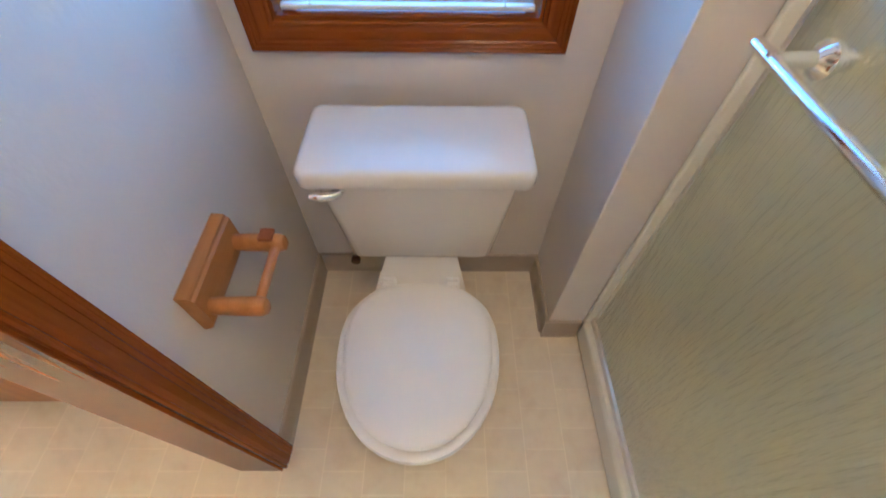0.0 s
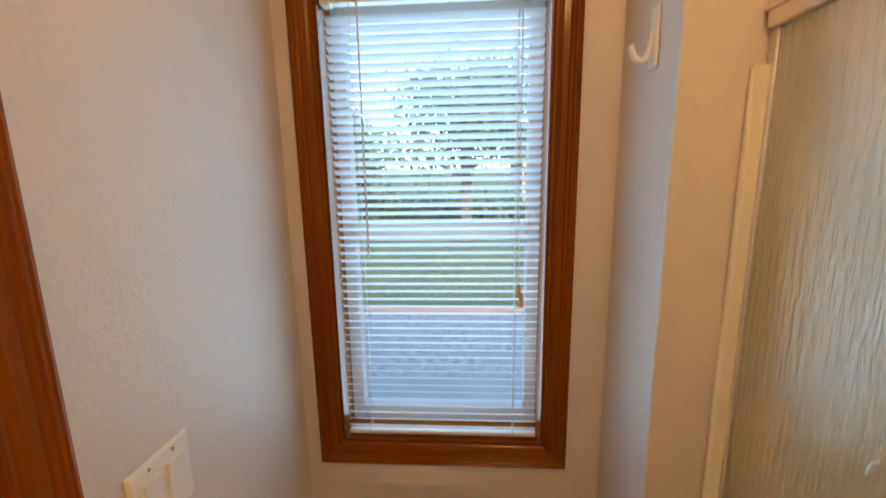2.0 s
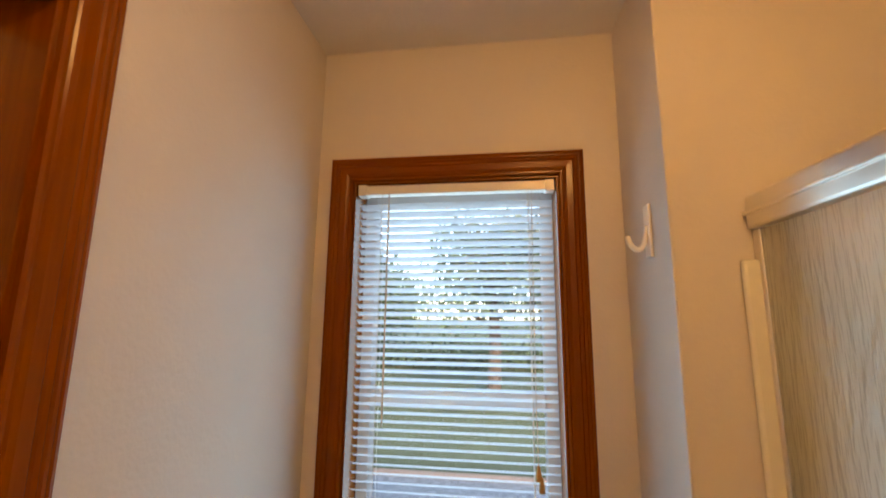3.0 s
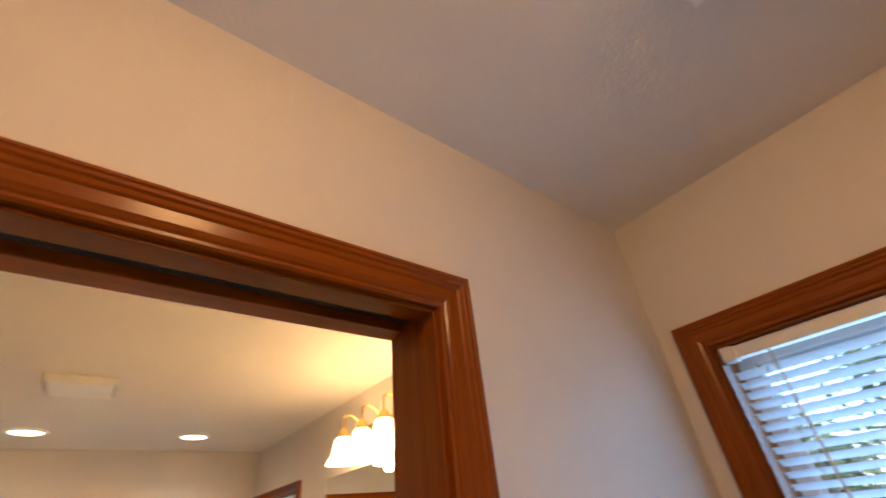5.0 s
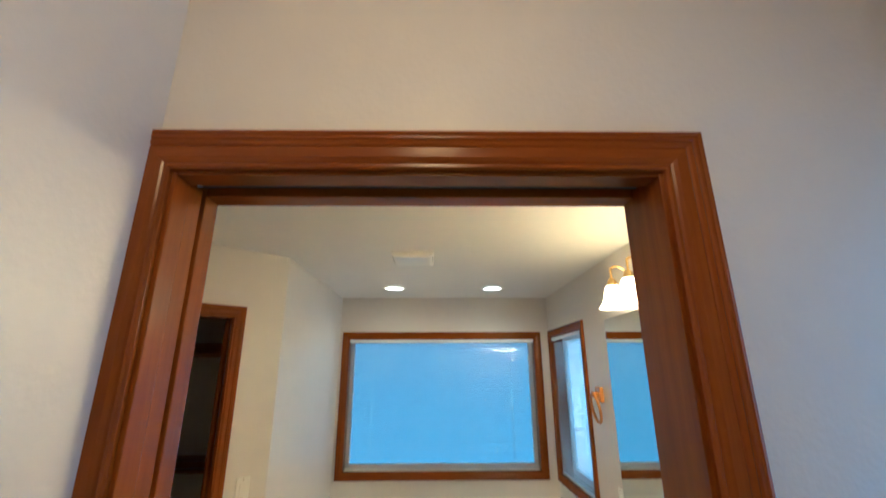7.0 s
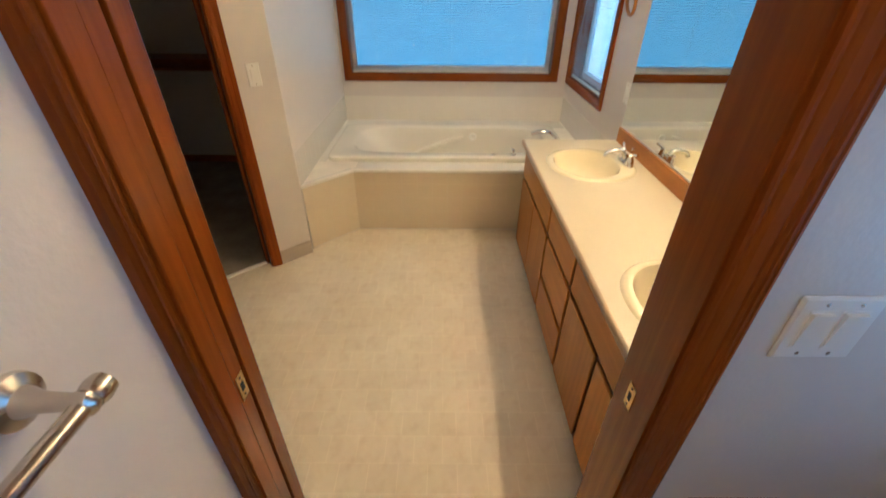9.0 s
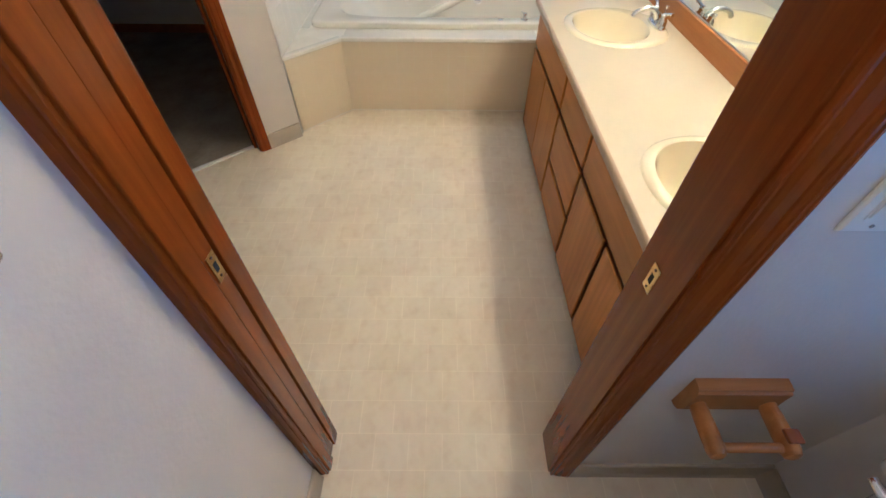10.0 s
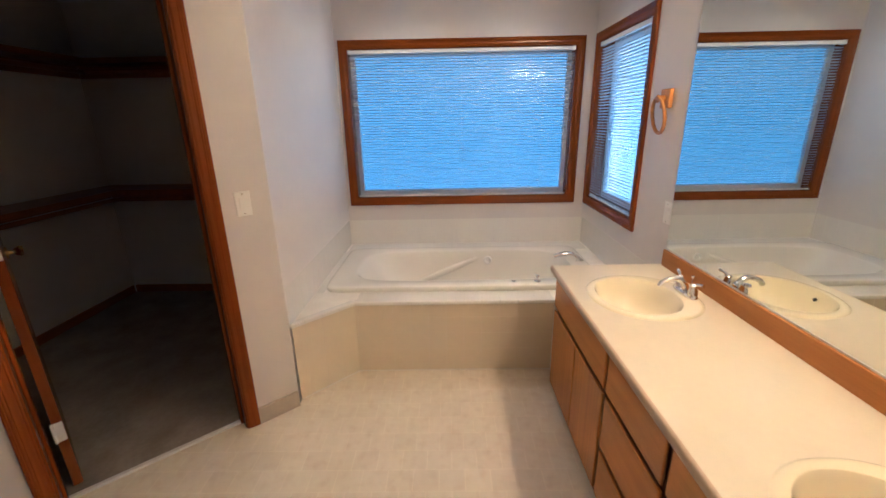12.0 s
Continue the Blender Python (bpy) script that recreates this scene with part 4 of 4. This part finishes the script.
part("lid", loft([egg(0.161, -0.332, -0.702, 0.4065, back=2.6), egg(0.168, -0.325, -0.710, 0.411, back=2.6), egg(0.169, -0.324, -0.711, 0.416, back=2.6), egg(0.166, -0.327, -0.708, 0.4205, back=2.6), egg(0.157, -0.336, -0.698, 0.4245, back=2.5), egg(0.130, -0.362, -0.668, 0.4270, back=2.4), egg(0.07, -0.42, -0.60, 0.4285, back=2.2)]), SEAT, wc, smooth=True)
for s in (-1, 1):
    part("hinge", loft([slab_ring(0.019, -0.336, -0.306, z, 0.006) for z in (0.4045, 0.414)] + [slab_ring(0.014, -0.331, -0.312, 0.419, 0.005)]), SEAT, wc).location.x = s * 0.080
    part("hinge_pin", lathe([(0.006, s * 0.066), (0.006, s * 0.094)], 12, "x", (0, -0.316, 0.4205)), SEAT, wc, smooth=True)
lv = part("flush_lever", lathe([(0.014, -0.252), (0.014, -0.262), (0.009, -0.268)], 16, "y", (-0.165, 0, 0.684)), CHROME, wc, "chrome flush lever", True)
part("lever_arm", tube([(-0.160, -0.270, 0.684), (-0.175, -0.282, 0.686), (-0.195, -0.287, 0.688), (-0.217, -0.288, 0.690)], [0.010, 0.009, 0.0095, 0.007], 12), CHROME, lv, smooth=True)
for s in (-1, 1):
    part("bolt_cap", lathe([(0.016, 0.0), (0.016, 0.012), (0.008, 0.022), (0.001, 0.024)], 16, "z", (s * 0.118, -0.33, 0)), SEAT, wc)
valve = thing("supply_valve", pose(0.155, -0.013, 0.0), "small dark supply valve on the wall behind the toilet", "valve")
part("escutcheon", lathe([(0.025, 0.0), (0.024, -0.005), (0.008, -0.008)], 18, "y", (0, 0, 0.15)), RUST, valve)
part("valve_body", tube([(0, 0, 0.15), (0, -0.05, 0.15)], 0.010, 10), RUST, valve)
part("handle", lathe([(0.016, -0.05), (0.016, -0.066), (0.006, -0.068)], 12, "y", (0, 0, 0.15)), RUST, valve)
part("supply_line", tube([tuple(p) for p in arc((0, -0.045, 0.155), (0.0, -0.09, 0.28), (0.10, -0.10, 0.408), 10)], 0.005, 8), RUST, valve)

# ---- paper holder ----
tp = thing("toilet_paper_holder", pose(0, -0.438, 0.651), "wooden toilet paper holder on the wall, no roll", "paper holder")
prof = [(0, -0.062), (0.012, -0.060), (0.022, -0.052), (0.029, -0.036), (0.031, -0.015), (0.030, 0.020), (0.030, 0.040), (0.025, 0.044), (0.024, 0.050), (0, 0.052)]
part("back_plate", loft([[Vector((u, y, v)) for u, v in prof] for y in (-0.094, 0.094)]), OAK_Y, tp)
for s in (-1, 1):
    rr = []
    for k in range(14):
        a = 2 * math.pi * k / 14
        rr.append((0.017 * math.cos(a), 0.023 * math.sin(a)))
    armp = [[Vector((x, s * 0.072 + u * f, -0.012 + v * f)) for u, v in rr] for x, f in ((0.020, 0.85), (0.05, 0.95), (0.09, 1.0), (0.118, 1.0), (0.128, 0.8), (0.132, 0.4))]
    am = part("arm", loft(armp), OAK_Y, tp, smooth=True)
    if s > 0:
        part("latch", box(0.084, 0.112, 0.058, 0.088, 0.008, 0.017, 0.003), CLOSET_WOOD, am)
part("roller", lathe([(0.0085, -0.062), (0.0095, -0.055), (0.0095, 0.055), (0.0085, 0.062)], 16, "y", (0.112, 0, -0.012)), OAK_Y, tp, smooth=True)


# ---- switches, outlet, hook, rails ----
def switch(name, m, gangs, label, category="light switch"):
    """Rocker switch plate: local x along the wall, y out of it, z up."""
    sw = thing(name, m, label, category)
    w = 0.07 + 0.046 * (gangs - 1)
    part("plate", loft([[Vector((sx * a, y, sz * b)) for sx, sz in ((-1, -1), (1, -1), (1, 1), (-1, 1))] for a, b, y in ((w / 2, 0.0575, 0.0005), (w / 2, 0.0575, 0.003), (w / 2 - 0.004, 0.0535, 0.006))]), PLASTIC, sw)
    for g in range(gangs):
        x = (g - (gangs - 1) / 2) * 0.046
        part("bezel", box(x - 0.0185, x + 0.0185, 0.0055, 0.0068, -0.0355, 0.0355, 0.0006), PLASTIC, sw)
        part("rocker", loft([[Vector((x + sx * 0.0150, 0.0060, sz * 0.031)) for sx, sz in ((-1, -1), (1, -1), (1, 1), (-1, 1))], [Vector((x - 0.015, 0.0080, -0.031)), Vector((x + 0.015, 0.0080, -0.031)), Vector((x + 0.015, 0.0125, 0.031)), Vector((x - 0.015, 0.0125, 0.031))]]), PLASTIC, sw)
        for dz in (-0.046, 0.046):
            part("screw", lathe([(0.003, 0.0055), (0.003, 0.0068), (0.0008, 0.0072)], 10, "y", (x, 0, dz)), NICKEL, sw)
    return sw


switch("light_switch", pose(0, -0.500, 1.183, 0, 0, -90), 2, "white double rocker light switch on the wall")
switch("light_switch", DG @ pose(0.125, 0, 1.165), 1, "white single rocker light switch beside the closet")
switch("wall_outlet", pose(-2.133, NORTH, 1.03, 0, 0, 180), 1, "white wall outlet beside the mirror", "outlet")

hk = thing("wall_hook", pose(JUT_X, -0.168, 1.864), "white adhesive wall hook beside the window", "hook")
part("back_plate", box(-0.006, -0.0003, -0.016, 0.016, -0.055, 0.055, 0.0028), PLASTIC, hk)
part("hook", tube([tuple(p) for p in arc((-0.005, 0, 0.01), (-0.012, 0, -0.052), (-0.034, 0, -0.034), 8) + arc((-0.034, 0, -0.034), (-0.042, 0, -0.026), (-0.044, 0, -0.010), 4)[1:]], 0.0055, 10), PLASTIC, hk, smooth=True)

tb = thing("towel_bar", pose(0.190, SOUTH, 1.266), "brushed nickel towel bar on the toilet room wall", "towel bar")
for x in (0.0, 0.46):
    ps = part("post", lathe([(0.028, 0.0005), (0.027, 0.008), (0.016, 0.014), (0.010, 0.030), (0.0085, 0.055), (0.012, 0.066), (0.012, 0.076), (0.004, 0.082)], 20, "y", (x, 0, 0)), NICKEL, tb, smooth=True)
part("bar", tube([(-0.012, 0.070, 0), (0.472, 0.070, 0)], 0.0095, 14), NICKEL, tb, smooth=True)
for x in (-0.014, 0.474):
    part("end_cap", lathe([(0.0125, x - 0.010), (0.0145, x), (0.0125, x + 0.010)], 14, "x", (0, 0.070, 0)), NICKEL, tb, smooth=True)

tr = thing("towel_ring", pose(-2.285, NORTH, 1.60), "honey-coloured wooden towel ring on the wall", "towel ring")
part("back_plate", box(-0.046, 0.046, -0.024, -0.0005, -0.048, 0.048, 0.007, segs=3), RING, tr)
part("peg", lathe([(0.017, -0.02), (0.017, -0.052), (0.021, -0.060), (0.012, -0.066)], 16, "y"), RING, tr, smooth=True)
rp = [(0.066 * math.sin(2 * math.pi * k / 32), -0.044 - 0.014 * math.cos(2 * math.pi * k / 32), -0.084 + 0.088 * math.cos(2 * math.pi * k / 32)) for k in range(33)]
part("ring", tube(rp, 0.0095, 10), RING, tr, smooth=True)

# ---- shower ----
SHX = 0.950
pan = thing("shower_stall", pose(1.3, -0.85, 0), "cream fibreglass shower stall with a raised curb", "shower stall")


def ppart(parent, name, bm, mat, label="", smooth=False):
    ob = part(name, bm, mat, parent, label, smooth)
    ob.matrix_parent_inverse = parent.matrix_world.inverted()
    return ob


ppart(pan, "curb", box(SHX - 0.045, SHX + 0.055, SOUTH + 0.003, JUT_Y - 0.003, 0.0, 0.108, 0.018, segs=3), FIBRE)
ppart(pan, "pan_floor", box(SHX + 0.05, 1.747, SOUTH + 0.003, JUT_Y - 0.003, 0.0, 0.05), FIBRE)
ppart(pan, "end_panel", box(SHX + 0.024, 1.747, JUT_Y - 0.024, JUT_Y - 0.002, 0.10, 1.80, 0.008), FIBRE)
ppart(pan, "front_column", box(SHX - 0.045, SHX + 0.010, JUT_Y - 0.015, JUT_Y - 0.001, 0.10, 1.790, 0.006, segs=3), FIBRE)
ppart(pan, "end_panel", box(SHX + 0.024, 1.747, SOUTH + 0.002, SOUTH + 0.024, 0.10, 1.80, 0.008), FIBRE)
ppart(pan, "back_panel", box(1.722, 1.747, SOUTH + 0.024, JUT_Y - 0.024, 0.05, 1.80, 0.006), FIBRE)
sd = thing("shower_door", pose(SHX, -0.85, 0.108), "framed sliding shower door of rippled obscure glass", "shower door")
y0, y1 = SOUTH + 0.004, JUT_Y - 0.003
ppart(sd, "header", box(SHX - 0.028, SHX + 0.028, SOUTH + 0.003, JUT_Y - 0.003, 1.842, 1.903, 0.006), ALU, "satin metal header rail")
ppart(sd, "header_lip", box(SHX - 0.033, SHX - 0.026, SOUTH + 0.003, JUT_Y - 0.003, 1.868, 1.875, 0.002), ALU)
ppart(sd, "bottom_track", box(SHX - 0.026, SHX + 0.026, y0, y1, 0.108, 0.135, 0.004), ALU)
ppart(sd, "side_jamb", box(SHX - 0.020, SHX + 0.022, y1 - 0.020, y1, 0.135, 1.842, 0.003), ALU)
ppart(sd, "side_jamb", box(SHX - 0.020, SHX + 0.022, y0, y0 + 0.020, 0.135, 1.842, 0.003), ALU)
for x, a, b in ((SHX - 0.014, -0.90, y1 - 0.012), (SHX + 0.012, y0 + 0.012, -0.86)):
    g = ppart(sd, "glass_panel", box(x - 0.003, x + 0.003, a, b, 0.137, 1.840), RAIN, "rippled obscure glass")
    g.visible_shadow = False
bz, bx = 1.040, 0.842
for y in (-0.385, -0.845):
    ppart(sd, "bar_post", lathe([(0.015, SHX - 0.0175), (0.015, 0.914), (0.024, 0.911), (0.024, 0.903), (0.019, 0.897), (0.011, 0.891), (0.0095, 0.856), (0.011, 0.842), (0.006, 0.834)], 22, "x", (0, y, bz)), CHROME, smooth=True)
ppart(sd, "door_bar", tube([(bx, -0.345, bz), (bx, -0.885, bz)], 0.0085, 14), CHROME, "chrome towel bar on the glass", True)

# ---- closet shelves ----
for z in (1.985, 1.012):
    shf = thing("closet_shelf", pose(-3.6, -4.07, z), "dark stained closet shelf with hanging rod and cleat", "shelf", "closet shelves")
    a = ppart(shf, "board", loft([[Vector(p) for p in ((-3.599, -2.062, q), (-3.30, -2.062, q), (-3.30, -3.77, q), (-0.702, -3.77, q), (-0.702, -4.069, q), (-3.599, -4.069, q))] for q in (z - 0.010, z + 0.010)]), CLOSET_WOOD)
    ppart(shf, "nosing", box(-3.302, -3.282, -3.752, -2.07, z - 0.026, z + 0.012, 0.003), CLOSET_WOOD)
    ppart(shf, "nosing", box(-3.302, -0.705, -3.770, -3.750, z - 0.026, z + 0.012, 0.003), CLOSET_WOOD)
    ppart(shf, "cleat", box(-3.599, -3.580, -4.05, -2.07, z - 0.10, z - 0.011, 0.003), CLOSET_WOOD)
    ppart(shf, "cleat", box(-3.58, -0.705, -4.069, -4.050, z - 0.10, z - 0.011, 0.003), CLOSET_WOOD)
    ppart(shf, "hanging_rod", tube([(-3.36, -3.83, z - 0.075), (-3.36, -2.07, z - 0.075)], 0.017, 12), CLOSET_WOOD)
    ppart(shf, "hanging_rod", tube([(-3.36, -3.83, z - 0.075), (-0.71, -3.83, z - 0.075)], 0.017, 12), CLOSET_WOOD)
    ppart(shf, "bracket", box(-3.365, -3.30, -2.93, -2.915, z - 0.09, z - 0.010, 0.002), PLASTIC)

# ---- outside ----
structure("ground", box(-300, 300, -300, 400, -0.62, -0.40), GRASS, "mown lawn round the house")
structure("pavement", box(-8, 8, 0.2, 2.7, -0.41, -0.355), CONCRETE, "concrete path beside the house")
structure("gravel_bed", box(-12, 12, 2.7, 4.6, -0.41, -0.36), GRAVEL, "bed of pale gravel beside the path")
structure("edging", box(-12, 12, 4.6, 4.72, -0.41, -0.31, 0.02), SIDING, "timber edging of the gravel bed")
structure("eave", box(-4.6, 3.0, 0.225, 0.50, 2.36, 2.62), VINYL_FRAME, "white soffit of the roof overhang")
structure("roof", loft([[Vector((x, y, z)) for y, z in ((0.55, 2.63), (-1.9, 3.9), (-4.9, 2.63))] for x in (-4.7, 3.1)]), ROOFING, "dark shingle roof")


def glow_panel(name, bm, color, strength, band=None):
    """Added glowing panel close outside an obscure window, in place of daylight, mottled; band: a brighter upright
    strip (object x, half width).
    """
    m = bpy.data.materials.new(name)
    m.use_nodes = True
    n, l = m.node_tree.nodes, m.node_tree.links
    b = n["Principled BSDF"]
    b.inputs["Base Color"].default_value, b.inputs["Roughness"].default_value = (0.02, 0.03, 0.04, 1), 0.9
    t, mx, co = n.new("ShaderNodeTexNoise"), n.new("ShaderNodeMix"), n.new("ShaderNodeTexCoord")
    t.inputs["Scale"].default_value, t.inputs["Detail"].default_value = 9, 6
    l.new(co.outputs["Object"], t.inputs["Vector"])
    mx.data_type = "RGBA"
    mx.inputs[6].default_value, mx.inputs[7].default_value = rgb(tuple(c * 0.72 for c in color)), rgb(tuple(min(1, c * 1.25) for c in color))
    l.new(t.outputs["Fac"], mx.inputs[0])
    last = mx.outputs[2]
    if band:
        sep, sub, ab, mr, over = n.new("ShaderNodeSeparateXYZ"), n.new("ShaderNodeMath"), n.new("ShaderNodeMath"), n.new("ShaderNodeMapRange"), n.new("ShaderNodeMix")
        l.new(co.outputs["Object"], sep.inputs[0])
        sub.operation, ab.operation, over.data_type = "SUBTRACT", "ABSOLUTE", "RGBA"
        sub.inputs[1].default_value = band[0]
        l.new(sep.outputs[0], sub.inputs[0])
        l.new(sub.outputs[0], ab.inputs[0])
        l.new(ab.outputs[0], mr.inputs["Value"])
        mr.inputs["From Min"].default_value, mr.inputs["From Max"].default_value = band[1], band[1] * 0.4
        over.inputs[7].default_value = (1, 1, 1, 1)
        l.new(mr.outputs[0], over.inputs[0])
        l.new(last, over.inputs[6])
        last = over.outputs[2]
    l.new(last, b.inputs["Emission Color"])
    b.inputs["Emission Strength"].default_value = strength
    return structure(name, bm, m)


# added panels half a metre or less beyond the panes; they glow and hide the sky
glow_panel("backdrop_west", box(TUB_X - 0.55, TUB_X - 0.50, -2.9, 0.9, -0.1, 3.0), (0.26, 0.60, 0.94), 0.024)
glow_panel("backdrop_north", box(-4.0, -1.8, NORTH + 0.26, NORTH + 0.28, -0.1, 2.34), (0.42, 0.70, 1.0), 0.075, band=(-3.42, 0.09))


def tree(m, height, spread, seed, label):
    t = thing("tree", m, label, "tree", "trees beyond the lawn")
    rng = random.Random(seed)
    trunk = [(0, 0, 0), (0.05, 0.03, height * 0.3), (-0.04, 0.05, height * 0.6), (0.02, 0, height * 0.92)]
    part("trunk", tube(trunk, [0.20, 0.16, 0.10, 0.03], 10), BARK, t)
    tips = []
    limbs = bmesh.new()
    for i in range(14):
        h0 = height * rng.uniform(0.22, 0.8)
        a = rng.uniform(0, 6.28)
        r = spread * rng.uniform(0.6, 1.0) * (1.25 - h0 / height)
        tip = Vector((r * math.cos(a), r * math.sin(a), h0 + r * rng.uniform(0.3, 0.7)))
        tube([(0, 0, h0), tuple(tip * 0.5 + Vector((0, 0, h0 * 0.5 - r * 0.02))), tuple(tip)], [0.06, 0.035, 0.01], 6, limbs)
        tips += [tip, (tip + Vector((0, 0, h0))) * 0.5 + Vector((0, 0, 0.1)), tip * 0.8 + Vector((0, 0, h0 * 0.2))]
    part("limbs", limbs, BARK, t)
    vs, fs = [], []
    for tip in tips:
        for _ in range(150):
            d = Vector((rng.gauss(0, 1), rng.gauss(0, 1), rng.gauss(0, 0.8))) * spread * 0.20
            c, s = tip + d, rng.uniform(0.06, 0.13)
            u = Vector((rng.gauss(0, 1), rng.gauss(0, 1), rng.gauss(0, 1))).normalized()
            w = u.orthogonal().normalized()
            k = len(vs)
            vs += [c - u * s, c + w * s * 0.45, c + u * s, c - w * s * 0.45]
            fs.append((k, k + 1, k + 2, k + 3))
    me = bpy.data.meshes.new("crown")
    me.from_pydata([tuple(v) for v in vs], [], fs)
    me.materials.append(LEAF)
    cr = new("crown", me)
    cr.parent = t
    tagged(cr, kind="stuff")
    return t


tree(pose(0.35, 10.5, -0.4), 5.2, 2.5, 3, "broad leafy tree beyond the lawn")
tree(pose(-4.6, 15.0, -0.4), 5.0, 2.2, 5, "leafy tree further along the lawn")
tree(pose(-9.0, -2.5, -0.4), 6.0, 2.6, 8, "leafy tree outside the tub window")
house = thing("house", pose(7.5, 22, -0.4), "reddish neighbour house with a dark roof, far beyond the lawn", "house")
part("wall", box(-4.5, 6, -3, 3, 0, 2.9), SIDING, house)
part("roof", loft([[Vector((x, y, z)) for y, z in ((-3.5, 2.8), (0, 4.6), (3.5, 2.8))] for x in (-5, 6.5)]), ROOFING, house)
for wx in (-3.2, -0.5):
    wn_ = part("window", box(wx - 0.6, wx + 0.6, -3.06, -2.98, 1.0, 2.2, 0.02), VINYL_FRAME, house)
    part("pane", box(wx - 0.5, wx + 0.5, -3.075, -3.062, 1.1, 2.1), DARK, wn_)
hedge = thing("hedge", pose(-2, 17, -0.4), "low clipped hedge along the far edge of the lawn", "hedge")
rng = random.Random(2)
vs, fs = [], []
for _ in range(9000):
    c = Vector((rng.uniform(-13, 13), rng.gauss(0, 0.35), abs(rng.gauss(0, 0.55)) + 0.05))
    u = Vector((rng.gauss(0, 1), rng.gauss(0, 1), rng.gauss(0, 1))).normalized()
    w, s, k = u.orthogonal().normalized(), rng.uniform(0.08, 0.16), len(vs)
    vs += [tuple(c - u * s), tuple(c + w * s * 0.5), tuple(c + u * s), tuple(c - w * s * 0.5)]
    fs.append((k, k + 1, k + 2, k + 3))
hm = bpy.data.meshes.new("leaves")
hm.from_pydata(vs, [], fs)
hm.materials.append(LEAF)
hl = new("leaves", hm)
hl.parent = hedge
tagged(hl, kind="stuff")

# ---- tiles ----
for parent, o, u, v, ulen, vlen, glaze in TILES:
    frame_m = Matrix((u, v, u.cross(v))).transposed().to_4x4()
    frame_m.translation = o
    back = parent.matrix_world.inverted()
    i = 0.0
    while i < ulen - 0.012:
        j = 0.0
        while j < vlen - 0.012:
            w, h = min(TS, ulen - i) - TG, min(TS, vlen - j) - TG
            t = new("tile", tile_mesh(w, h, glaze or TILE))
            t.parent = parent
            t.matrix_parent_inverse = back
            t.matrix_basis = frame_m @ Matrix.Translation((i + TG / 2, j + TG / 2, 0.0))
            j += TS
        i += TS
